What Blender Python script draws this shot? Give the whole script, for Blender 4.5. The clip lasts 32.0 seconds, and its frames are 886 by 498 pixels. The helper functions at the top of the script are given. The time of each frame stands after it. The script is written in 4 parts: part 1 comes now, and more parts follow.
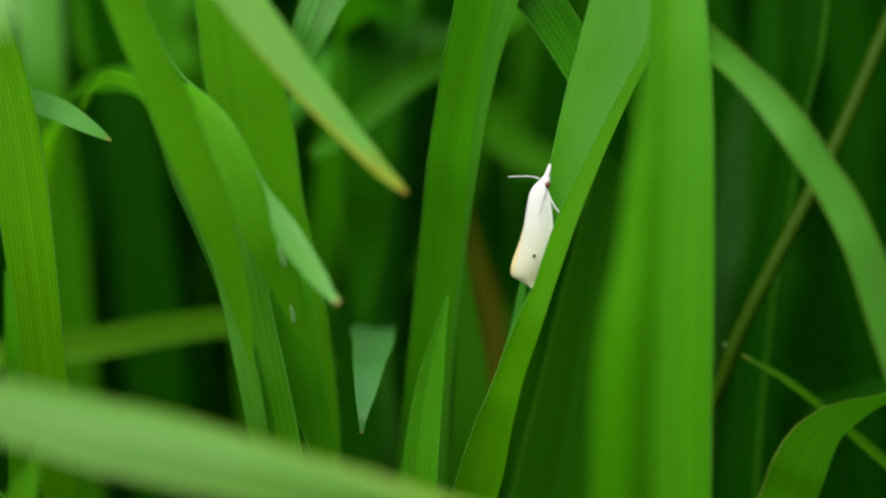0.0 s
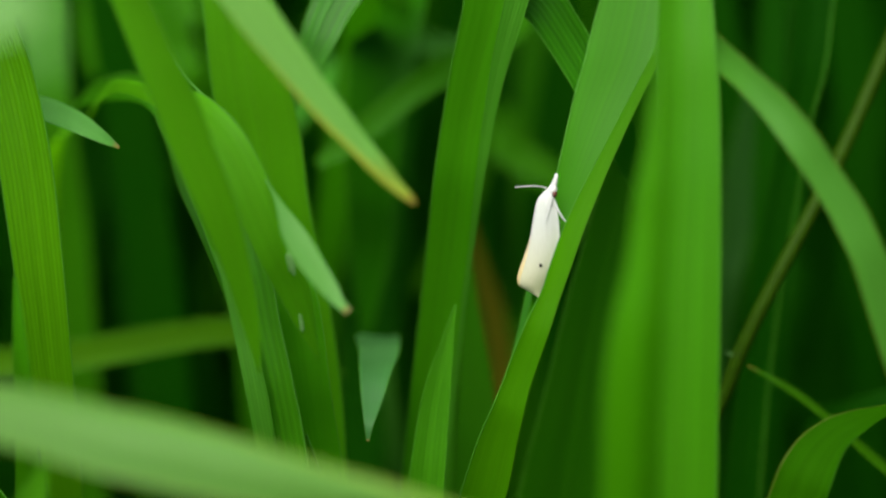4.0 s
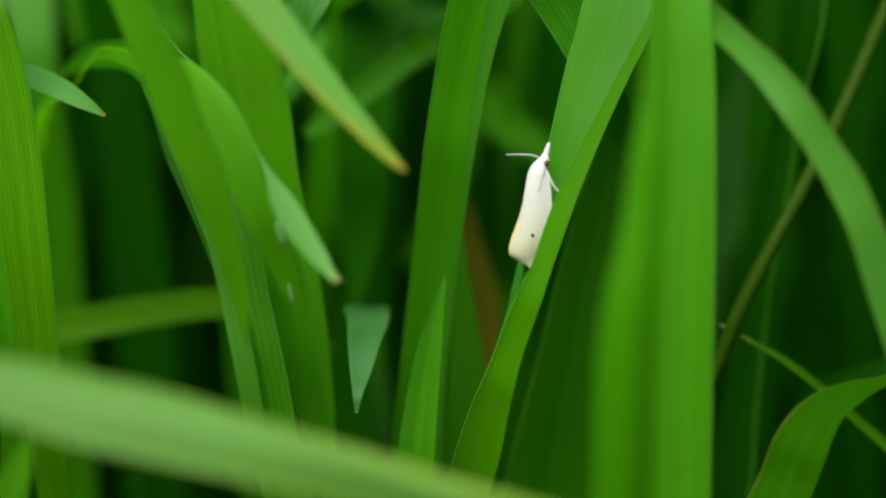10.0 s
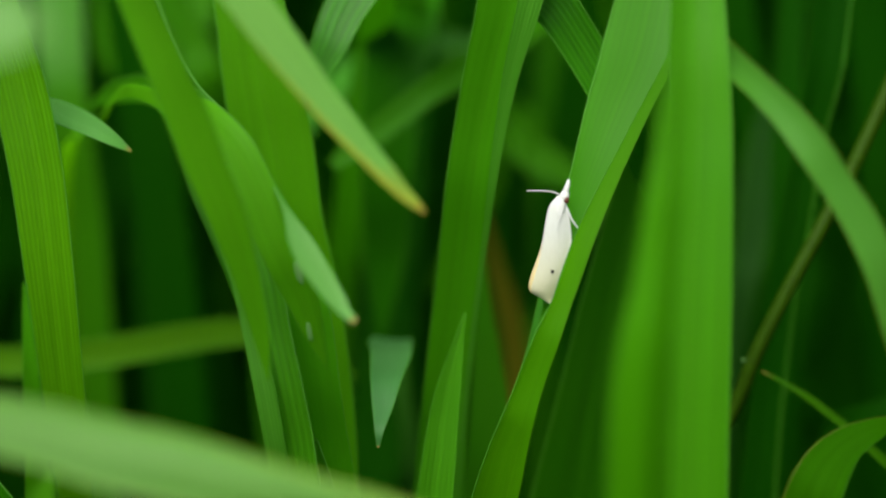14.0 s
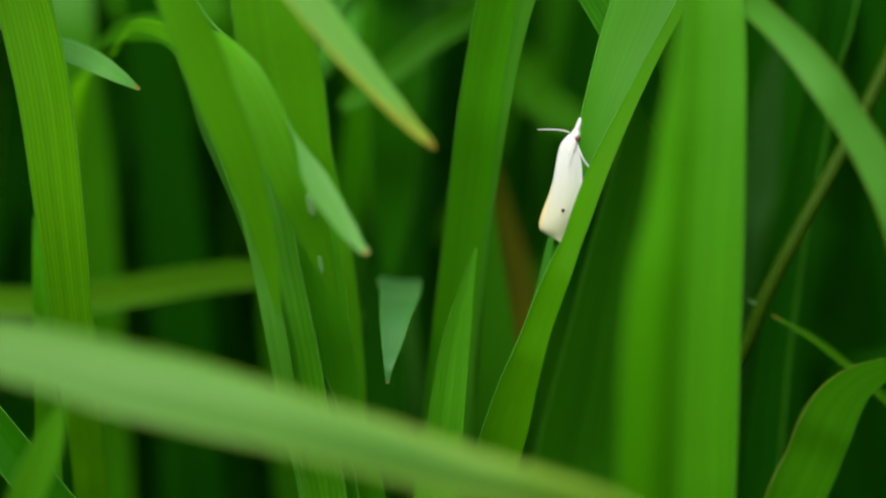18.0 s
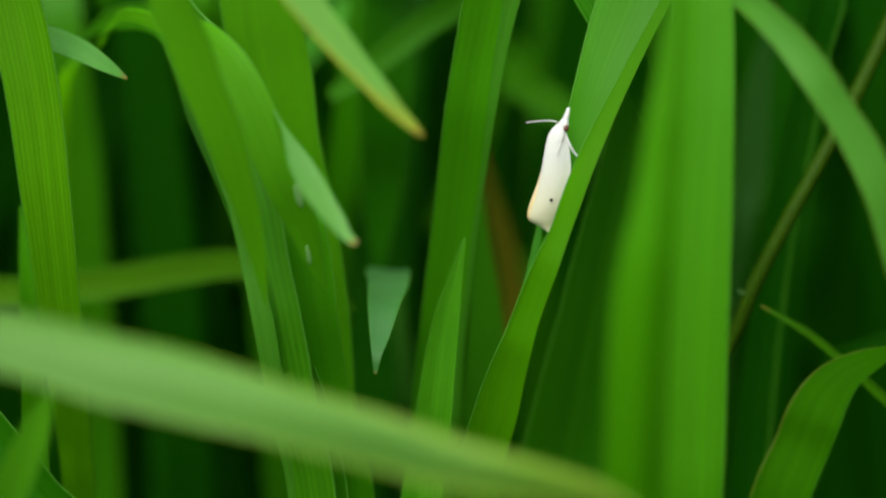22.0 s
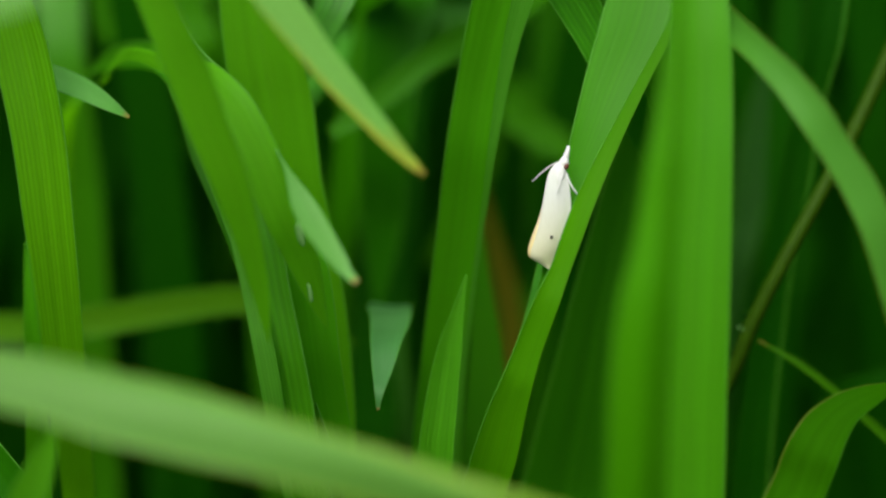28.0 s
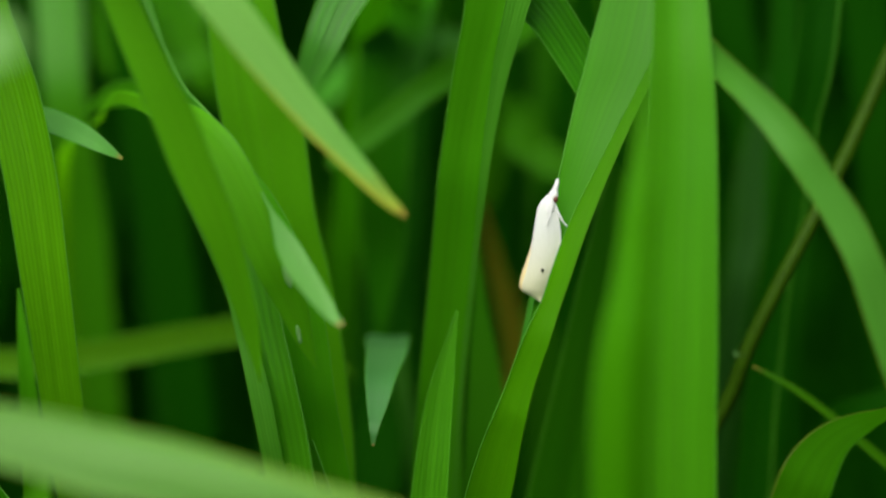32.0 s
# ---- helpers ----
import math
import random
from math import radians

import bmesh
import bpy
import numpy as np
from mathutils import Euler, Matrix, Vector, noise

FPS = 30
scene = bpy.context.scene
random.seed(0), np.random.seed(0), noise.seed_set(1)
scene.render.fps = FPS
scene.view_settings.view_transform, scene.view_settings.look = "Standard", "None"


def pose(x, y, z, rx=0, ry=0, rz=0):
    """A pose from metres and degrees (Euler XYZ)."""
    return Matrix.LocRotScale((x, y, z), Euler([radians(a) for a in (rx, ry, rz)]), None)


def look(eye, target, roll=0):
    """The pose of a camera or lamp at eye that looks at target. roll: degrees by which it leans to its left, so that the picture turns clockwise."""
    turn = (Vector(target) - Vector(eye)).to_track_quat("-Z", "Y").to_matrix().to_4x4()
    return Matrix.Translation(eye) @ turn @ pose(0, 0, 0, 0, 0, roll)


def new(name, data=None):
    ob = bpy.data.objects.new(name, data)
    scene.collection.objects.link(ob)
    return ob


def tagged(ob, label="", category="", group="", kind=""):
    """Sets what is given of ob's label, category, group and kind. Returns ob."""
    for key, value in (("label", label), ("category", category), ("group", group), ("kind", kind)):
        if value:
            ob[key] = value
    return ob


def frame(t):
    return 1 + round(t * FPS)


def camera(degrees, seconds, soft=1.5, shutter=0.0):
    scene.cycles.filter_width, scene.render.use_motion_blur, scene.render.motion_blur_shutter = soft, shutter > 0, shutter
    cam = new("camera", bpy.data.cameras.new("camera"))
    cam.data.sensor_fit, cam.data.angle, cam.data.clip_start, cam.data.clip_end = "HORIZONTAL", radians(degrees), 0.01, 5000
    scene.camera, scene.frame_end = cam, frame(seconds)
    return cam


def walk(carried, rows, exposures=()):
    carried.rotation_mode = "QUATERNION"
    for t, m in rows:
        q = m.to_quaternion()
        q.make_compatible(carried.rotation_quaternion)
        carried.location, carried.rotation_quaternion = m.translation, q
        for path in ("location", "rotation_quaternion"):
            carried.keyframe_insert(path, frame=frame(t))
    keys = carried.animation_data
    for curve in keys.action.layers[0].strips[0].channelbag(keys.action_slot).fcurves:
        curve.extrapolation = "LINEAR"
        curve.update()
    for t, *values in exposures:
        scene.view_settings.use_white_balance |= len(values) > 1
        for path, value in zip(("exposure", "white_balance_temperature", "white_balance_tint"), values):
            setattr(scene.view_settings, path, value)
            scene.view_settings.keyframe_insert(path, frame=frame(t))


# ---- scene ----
# ================= camera and its walk =================
cam = camera(28, 32.0, soft=2.5)
cam.data.dof.use_dof = True
cam.data.dof.focus_distance = 0.199
cam.data.dof.aperture_fstop = 9.5
cam.data.dof.aperture_blades = 7
PATH = [
    (0, pose(0.00000, -0.20000, 0.46000, 78.000, -0.000, -0.000)),
    (0.5, pose(-0.00121, -0.20048, 0.45932, 78.562, -0.371, 0.185)),
    (1, pose(-0.00185, -0.20073, 0.45963, 78.804, -0.532, 0.160)),
    (1.5, pose(-0.00340, -0.20012, 0.45908, 78.870, -0.680, 0.064)),
    (2, pose(-0.00212, -0.20032, 0.45952, 78.729, -0.704, 0.100)),
    (2.5, pose(-0.00279, -0.20069, 0.45990, 78.820, -0.520, 0.187)),
    (3, pose(-0.00258, -0.20066, 0.46029, 78.635, -0.517, 0.257)),
    (3.5, pose(-0.00168, -0.20080, 0.45999, 78.549, -0.378, 0.119)),
    (5.5, pose(-0.00015, -0.19885, 0.46001, 77.456, -0.044, -0.016)),
    (6, pose(-0.00223, -0.19966, 0.45987, 78.060, -0.283, -0.157)),
    (6.5, pose(-0.00172, -0.20008, 0.46002, 78.331, -0.317, 0.055)),
    (7, pose(-0.00212, -0.20028, 0.46017, 78.602, -0.224, 0.205)),
    (7.5, pose(-0.00169, -0.20050, 0.46036, 78.560, -0.243, 0.320)),
    (8, pose(-0.00113, -0.20069, 0.45998, 78.775, -0.162, 0.578)),
    (8.5, pose(-0.00142, -0.20078, 0.46010, 78.867, -0.145, 0.448)),
    (9, pose(-0.00095, -0.20073, 0.46034, 78.503, -0.101, 0.349)),
    (9.5, pose(-0.00136, -0.19989, 0.45955, 78.293, -0.104, 0.237)),
    (10, pose(-0.00108, -0.19815, 0.45899, 77.491, -0.353, -0.329)),
    (10.5, pose(-0.00241, -0.19769, 0.45954, 77.225, -0.511, -0.341)),
    (11, pose(-0.00103, -0.19706, 0.46069, 78.129, -0.477, -0.203)),
    (11.5, pose(-0.00028, -0.19615, 0.46132, 78.091, -0.412, -0.451)),
    (12, pose(-0.00061, -0.19511, 0.46163, 77.824, -0.365, -0.239)),
    (12.5, pose(0.00012, -0.19486, 0.46259, 77.709, -0.340, 0.034)),
    (13, pose(-0.00024, -0.19649, 0.46256, 78.057, -0.585, 0.312)),
    (13.5, pose(0.00052, -0.19861, 0.46159, 78.318, -0.579, 0.571)),
    (14, pose(0.00056, -0.19918, 0.46181, 77.911, -0.257, 0.820)),
    (14.5, pose(-0.00023, -0.20018, 0.46096, 78.129, -0.378, 1.282)),
    (16.5, pose(0.00087, -0.20200, 0.46052, 78.317, -0.561, 1.457)),
    (17, pose(0.00050, -0.20086, 0.45990, 77.485, -0.461, 1.115)),
    (17.5, pose(0.00070, -0.20007, 0.45906, 76.988, -0.418, 1.092)),
    (18, pose(-0.00020, -0.19942, 0.45926, 76.647, -0.597, 1.003)),
    (18.5, pose(0.00009, -0.19883, 0.45915, 76.212, -0.616, 0.982)),
    (19, pose(-0.00067, -0.19910, 0.45869, 76.299, -0.646, 0.989)),
    (19.5, pose(0.00044, -0.19827, 0.45839, 75.838, -0.367, 0.899)),
    (20, pose(0.00066, -0.19857, 0.45848, 75.749, -0.293, 1.065)),
    (20.5, pose(0.00067, -0.19857, 0.45837, 75.907, -0.302, 0.926)),
    (21, pose(0.00043, -0.19866, 0.45837, 76.101, -0.386, 0.946)),
    (21.5, pose(0.00022, -0.19879, 0.45907, 76.140, -0.578, 0.976)),
    (22, pose(0.00012, -0.19903, 0.45913, 76.326, -0.687, 0.728)),
    (22.5, pose(-0.00000, -0.19949, 0.45942, 76.567, -0.672, 0.962)),
    (23, pose(0.00023, -0.19955, 0.45940, 76.679, -0.572, 0.991)),
    (23.5, pose(0.00048, -0.20014, 0.45974, 76.936, -0.560, 0.949)),
    (24, pose(0.00002, -0.20032, 0.45940, 77.035, -0.469, 0.992)),
    (24.5, pose(0.00057, -0.20034, 0.45923, 77.259, -0.507, 0.810)),
    (25, pose(-0.00010, -0.20025, 0.45973, 77.211, -0.636, 0.549)),
    (25.5, pose(0.00049, -0.20078, 0.46000, 77.433, -0.583, 0.841)),
    (27.5, pose(-0.00045, -0.20104, 0.46046, 77.517, -0.864, 0.602)),
    (28, pose(-0.00027, -0.20040, 0.46005, 77.355, -0.692, 0.653)),
    (28.5, pose(0.00244, -0.19761, 0.46154, 76.503, -0.127, 0.296)),
    (29, pose(0.00320, -0.19542, 0.46150, 77.202, 0.259, 1.266)),
    (29.5, pose(0.00357, -0.19543, 0.46263, 77.230, 0.331, 1.133)),
    (30, pose(0.00329, -0.19543, 0.46320, 77.145, 0.251, 1.053)),
    (30.5, pose(0.00296, -0.19628, 0.46299, 77.069, 0.168, 0.987)),
    (31, pose(0.00249, -0.19940, 0.46221, 77.508, 0.361, 1.570)),
    (31.5, pose(0.00317, -0.20119, 0.46279, 77.634, 0.276, 1.264)),
    (32, pose(0.00326, -0.20066, 0.46323, 77.607, 0.557, 1.126)),
]

walk(cam, PATH, exposures=[(0, 1.15), (32, 1.15)])

# ================= world, sun =================
world = bpy.data.worlds.new("sky_world")
scene.world = world
world.use_nodes = True
wn = world.node_tree
sky = wn.nodes.new("ShaderNodeTexSky")
sky.sky_type, sky.sun_disc = "NISHITA", False
sky.sun_elevation, sky.sun_rotation = radians(62), radians(200)
sky.dust_density, sky.air_density = 4.0, 1.0
wn.nodes["Background"].inputs["Strength"].default_value = 0.06
wn.links.new(sky.outputs[0], wn.nodes["Background"].inputs["Color"])
sun = new("sun", bpy.data.lights.new("sun", "SUN"))
sun.data.energy, sun.data.angle, sun.data.color = 3.6, radians(50), (1.0, 0.97, 0.9)
sun.matrix_world = look((-0.35, -0.7, 1.5), (0, 0, 0))


# ================= materials =================
def shader(name):
    m = bpy.data.materials.new(name)
    m.use_nodes = True
    return m, m.node_tree.nodes, m.node_tree.links, m.node_tree.nodes["Principled BSDF"]


def node(nodes, kind, **values):
    n = nodes.new(kind)
    for k, v in values.items():
        n.inputs[k].default_value = v
    return n


def math_node(nodes, links, op, a, b=None):
    n = nodes.new("ShaderNodeMath")
    n.operation = op
    for i, v in enumerate((a, b)):
        if v is None:
            continue
        if isinstance(v, (int, float)):
            n.inputs[i].default_value = v
        else:
            links.new(v, n.inputs[i])
    return n.outputs[0]


def mix_color(nodes, links, fac, a, b, blend="MIX"):
    n = nodes.new("ShaderNodeMix")
    n.data_type, n.blend_type = "RGBA", blend
    for i, v in ((0, fac), (6, a), (7, b)):
        if isinstance(v, (int, float)):
            n.inputs[i].default_value = v
        elif isinstance(v, tuple):
            n.inputs[i].default_value = (*v, 1)
        else:
            links.new(v, n.inputs[i])
    return n.outputs[2]


def leaf_material(name, base, through_color, rough=0.42, see_through=0.42, veins=22, yellow=0.0, brown=0.0, ribs=1.0, spec=0.3, lop=False, groove=0.0, aged=(0.37, 0.36, 0.06)):
    """Grass blade: parallel veins, pale midrib, patchy tone, light passing through; u runs across, v along the blade."""
    m, nodes, links, bsdf = shader(name)
    uv = nodes.new("ShaderNodeUVMap")
    uv.uv_map = "blade"
    sep = nodes.new("ShaderNodeSeparateXYZ")
    links.new(uv.outputs[0], sep.inputs[0])
    u, v = sep.outputs[0], sep.outputs[1]
    span = nodes.new("ShaderNodeUVMap")
    span.uv_map = "span"
    sep2 = nodes.new("ShaderNodeSeparateXYZ")
    links.new(span.outputs[0], sep2.inputs[0])
    tip_gap, metres = sep2.outputs[0], sep2.outputs[1]
    # long soft streaks that run with the blade
    comb = nodes.new("ShaderNodeCombineXYZ")
    links.new(math_node(nodes, links, "MULTIPLY", u, 14.0), comb.inputs[0])
    links.new(math_node(nodes, links, "MULTIPLY", metres, 22.0), comb.inputs[1])
    info = nodes.new("ShaderNodeObjectInfo")
    links.new(math_node(nodes, links, "MULTIPLY", info.outputs["Random"], 40.0), comb.inputs[2])
    streak = node(nodes, "ShaderNodeTexNoise", Scale=1.0, Detail=4.0, Roughness=0.6)
    links.new(comb.outputs[0], streak.inputs["Vector"])
    geo = nodes.new("ShaderNodeTexCoord")
    patch = node(nodes, "ShaderNodeTexNoise", Scale=55.0, Detail=3.0)
    links.new(geo.outputs["Object"], patch.inputs["Vector"])
    fine = node(nodes, "ShaderNodeTexNoise", Scale=2600.0, Detail=2.0)
    links.new(geo.outputs["Object"], fine.inputs["Vector"])
    # veins
    wob = math_node(nodes, links, "MULTIPLY", streak.outputs[0], 4.0)
    ang = math_node(nodes, links, "ADD", math_node(nodes, links, "MULTIPLY", u, veins * 6.2832), wob)
    wave = math_node(nodes, links, "SINE", ang)
    fine_vein = math_node(nodes, links, "POWER", math_node(nodes, links, "ADD", math_node(nodes, links, "MULTIPLY", wave, 0.5), 0.5), 3.0)
    wide = math_node(nodes, links, "SINE", math_node(nodes, links, "ADD", math_node(nodes, links, "MULTIPLY", u, veins * 1.9), math_node(nodes, links, "MULTIPLY", streak.outputs[0], 2.5)))
    wide = math_node(nodes, links, "POWER", math_node(nodes, links, "ADD", math_node(nodes, links, "MULTIPLY", wide, 0.5), 0.5), 2.0)
    vein = math_node(nodes, links, "ADD", math_node(nodes, links, "MULTIPLY", fine_vein, ribs * 0.5), math_node(nodes, links, "MULTIPLY", wide, ribs * 0.6))
    vein = math_node(nodes, links, "MULTIPLY", vein, math_node(nodes, links, "ADD", patch.outputs[0], 0.35))
    off = math_node(nodes, links, "ABSOLUTE", math_node(nodes, links, "SUBTRACT", u, 0.5))
    rib = nodes.new("ShaderNodeMapRange")
    rib.inputs[1].default_value, rib.inputs[2].default_value = 0.045, 0.012
    links.new(off, rib.inputs[0])
    b = Vector(base)
    tone = mix_color(nodes, links, streak.outputs[0], tuple(b * 0.72), tuple(b * 1.3))
    tone = mix_color(nodes, links, math_node(nodes, links, "MULTIPLY", patch.outputs[0], 0.45), tone, (b.x * 1.45 + 0.008, b.y * 1.12, b.z))
    tone = mix_color(nodes, links, math_node(nodes, links, "MULTIPLY", vein, 0.42), tone, (b.x * 1.65, b.y * 1.5, b.z * 1.6))
    tone = mix_color(nodes, links, math_node(nodes, links, "MULTIPLY", rib.outputs[0], 0.12), tone, (b.x * 2.0, b.y * 1.4, b.z * 2))
    if groove:
        low = math_node(nodes, links, "POWER", math_node(nodes, links, "SUBTRACT", 0.5, math_node(nodes, links, "MULTIPLY", wave, 0.5)), 3.0)
        low = math_node(nodes, links, "MULTIPLY", low, math_node(nodes, links, "MULTIPLY", streak.outputs[0], groove * 1.6))
        tone = mix_color(nodes, links, low, tone, tuple(b * 0.3))
    shine = Vector(through_color)
    clear = mix_color(nodes, links, streak.outputs[0], tuple(shine * 0.8), tuple(shine * 1.2))
    clear = mix_color(nodes, links, math_node(nodes, links, "MULTIPLY", vein, 0.35), clear, tuple(shine * 0.55))
    # yellowing and a dried point, by the distance from the tip in metres
    for reach, hue, glow in ((yellow, aged, tuple(Vector(aged) * 1.1)), (brown, (0.29, 0.15, 0.03), (0.22, 0.11, 0.02))):
        if reach <= 0:
            continue
        d = math_node(nodes, links, "SUBTRACT", tip_gap, math_node(nodes, links, "MULTIPLY", streak.outputs[0], reach * 0.6))
        if reach > 0.005:
            d = math_node(nodes, links, "SUBTRACT", d, math_node(nodes, links, "MULTIPLY", math_node(nodes, links, "POWER", u, 8.0) if lop else math_node(nodes, links, "POWER", math_node(nodes, links, "MULTIPLY", off, 2.0), 7.0), reach * (4.5 if lop else 2.6)))
        r = nodes.new("ShaderNodeMapRange")
        r.inputs[1].default_value, r.inputs[2].default_value = reach * 0.8, -reach * 0.4
        links.new(d, r.inputs[0])
        tone = mix_color(nodes, links, r.outputs[0], tone, hue)
        clear = mix_color(nodes, links, r.outputs[0], clear, glow)
    links.new(tone, bsdf.inputs["Base Color"])
    rr = nodes.new("ShaderNodeMapRange")
    rr.inputs[3].default_value, rr.inputs[4].default_value = rough - 0.08, rough + 0.12
    links.new(patch.outputs[0], rr.inputs[0])
    links.new(rr.outputs[0], bsdf.inputs["Roughness"])
    bsdf.inputs["Specular IOR Level"].default_value = spec
    bump = nodes.new("ShaderNodeBump")
    bump.inputs["Strength"].default_value, bump.inputs["Distance"].default_value = 0.5, 0.00012
    hgt = math_node(nodes, links, "ADD", vein, math_node(nodes, links, "MULTIPLY", fine.outputs[0], 0.3))
    links.new(hgt, bump.inputs["Height"])
    links.new(bump.outputs[0], bsdf.inputs["Normal"])
    tr = nodes.new("ShaderNodeBsdfTranslucent")
    links.new(clear, tr.inputs["Color"])
    mx = nodes.new("ShaderNodeMixShader")
    mx.inputs[0].default_value = see_through
    links.new(bsdf.outputs[0], mx.inputs[1])
    links.new(tr.outputs[0], mx.inputs[2])
    links.new(mx.outputs[0], nodes["Material Output"].inputs["Surface"])
    return m


def plain_material(name, base, rough=0.6, scale=900.0, vary=0.25, bump=0.3, depth=0.0001, spec=0.4):
    m, nodes, links, bsdf = shader(name)
    geo = nodes.new("ShaderNodeTexCoord")
    n1 = node(nodes, "ShaderNodeTexNoise", Scale=scale, Detail=4.0)
    n2 = node(nodes, "ShaderNodeTexNoise", Scale=scale / 9, Detail=3.0)
    for n in (n1, n2):
        links.new(geo.outputs["Object"], n.inputs["Vector"])
    b = Vector(base)
    c = mix_color(nodes, links, n1.outputs[0], tuple(b * (1 - vary)), tuple(b * (1 + vary)))
    c = mix_color(nodes, links, math_node(nodes, links, "MULTIPLY", n2.outputs[0], 0.4), c, tuple(b * (1 - vary)))
    links.new(c, bsdf.inputs["Base Color"])
    bsdf.inputs["Roughness"].default_value = rough
    bsdf.inputs["Specular IOR Level"].default_value = spec
    bp = nodes.new("ShaderNodeBump")
    bp.inputs["Strength"].default_value, bp.inputs["Distance"].default_value = bump, depth
    links.new(n1.outputs[0], bp.inputs["Height"])
    links.new(bp.outputs[0], bsdf.inputs["Normal"])
    return m


GOLDEN = leaf_material("golden_green_leaf", (0.074, 0.285, 0.002), (0.135, 0.460, 0.001), veins=12, ribs=1.4, spec=0.07, groove=0.5)
MEDIUM = leaf_material("medium_green_leaf", (0.027, 0.160, 0.001), (0.075, 0.340, 0.001), spec=0.10, ribs=0.5)
HOST = leaf_material("folded_host_leaf", (0.042, 0.188, 0.0006), (0.110, 0.440, 0.001), veins=13, ribs=0.45, spec=0.04, groove=0.35)
RIBBED_DEEP = leaf_material("ribbed_deep_leaf", (0.020, 0.135, 0.002), (0.045, 0.270, 0.001), veins=8, ribs=2.6, spec=0.07, groove=0.6)
PALE_RIBBED = leaf_material("pale_ribbed_leaf", (0.054, 0.240, 0.012), (0.085, 0.370, 0.002), veins=6, ribs=1.6, spec=0.2, groove=0.4)
# Darker green that carries the shade round the leaves deep in the clump.
DUSK = leaf_material("dusk_shaded_leaf", (0.012, 0.092, 0.0005), (0.028, 0.190, 0.0005), veins=14, ribs=0.8, spec=0.04)
NEAR = leaf_material("near_green_leaf", (0.034, 0.180, 0.001), (0.100, 0.410, 0.001), veins=10, ribs=0.5, spec=0.05)
RIMMED = leaf_material("olive_green_leaf", (0.019, 0.112, 0.0004), (0.048, 0.225, 0.0004), veins=16, ribs=0.5, spec=0.02)
BLUNT = leaf_material("blunt_pale_leaf", (0.086, 0.285, 0.046), (0.130, 0.430, 0.010), rough=0.45, spec=0.35, ribs=0.9, veins=6, brown=0.0007)
BRISK = leaf_material("brisk_green_leaf", (0.062, 0.265, 0.003), (0.125, 0.460, 0.001), rough=0.5, spec=0.06, ribs=0.4, veins=12)
STEADY = leaf_material("lapped_leaf", (0.034, 0.190, 0.003), (0.095, 0.410, 0.002), veins=10, ribs=0.2, spec=0.10, groove=0.25)
BROAD = leaf_material("broad_leaf", (0.040, 0.212, 0.002), (0.120, 0.460, 0.001), veins=9, ribs=0.8, spec=0.12, groove=0.25)
SOFT_PALE = leaf_material("soft_pale_leaf", (0.052, 0.218, 0.018), (0.090, 0.380, 0.003), veins=12, rough=0.5, ribs=0.5, spec=0.2)
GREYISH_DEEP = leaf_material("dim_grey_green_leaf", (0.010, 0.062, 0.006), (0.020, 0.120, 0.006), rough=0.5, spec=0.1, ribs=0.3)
STRIPED = leaf_material("striped_leaf", (0.040, 0.205, 0.003), (0.100, 0.430, 0.001), spec=0.14, veins=7, ribs=2.2, groove=0.45)
OLIVE = leaf_material("olive_leaf", (0.046, 0.165, 0.002), (0.085, 0.250, 0.001), veins=10, spec=0.05)
FRESH = leaf_material("fresh_leaf", (0.039, 0.215, 0.002), (0.110, 0.450, 0.001), spec=0.07, ribs=0.75, groove=0.2)
YELLOWISH = leaf_material("yellow_green_leaf", (0.052, 0.235, 0.002), (0.125, 0.440, 0.001), veins=16, ribs=1.2, spec=0.07, groove=0.5)
BLUISH = leaf_material("blue_green_leaf", (0.034, 0.190, 0.012), (0.060, 0.330, 0.003), rough=0.45, see_through=0.3, spec=0.2)
# Green darkened to put the clump's inner shade into the leaf colour.
SHADE_DARK = leaf_material("shade_darkened_leaf", (0.0032, 0.053, 0.0003), (0.007, 0.115, 0.0003), veins=18, ribs=0.5, spec=0.03)
RIBBED = leaf_material("ribbed_leaf", (0.030, 0.165, 0.008), (0.060, 0.310, 0.003), veins=5, ribs=3.0, spec=0.2, groove=0.9)
TENDER = leaf_material("tender_leaf", (0.040, 0.190, 0.002), (0.105, 0.400, 0.001), rough=0.5, spec=0.07, ribs=0.4, veins=14)
GREYISH = leaf_material("grey_green_leaf", (0.032, 0.132, 0.030), (0.060, 0.260, 0.020), rough=0.5, see_through=0.22, spec=0.2, ribs=0.25, brown=0.00025)
MIDDLE = leaf_material("mid_green_leaf", (0.019, 0.122, 0.001), (0.050, 0.260, 0.001), veins=14, ribs=0.5, spec=0.06)
# Pale, greyed base puts the sky's sheen into the colour, besides the gloss.
SHEEN = leaf_material("painted_sheen_leaf", (0.076, 0.258, 0.025), (0.110, 0.400, 0.006), rough=0.5, spec=0.32, ribs=0.7)
TIPPED = leaf_material("tipped_leaf", (0.028, 0.130, 0.001), (0.058, 0.270, 0.001), brown=0.0016, spec=0.06)
PALE_TIPPED = leaf_material("pale_tipped_leaf", (0.062, 0.250, 0.034), (0.120, 0.430, 0.012), brown=0.0012, spec=0.3)
# Base colour lowered so that it holds the clump's shade.
SHADY = leaf_material("shade_toned_leaf", (0.011, 0.098, 0.0006), (0.030, 0.210, 0.0006), veins=16, ribs=0.4, spec=0.04)
# Same sheen painted into the base; the yellowed tip is the leaf's own.
SHEEN_TIP = leaf_material("painted_sheen_yellow_tip_leaf", (0.074, 0.232, 0.024), (0.110, 0.400, 0.006), rough=0.5, spec=0.32, ribs=0.7, yellow=0.016, aged=(0.15, 0.29, 0.012))
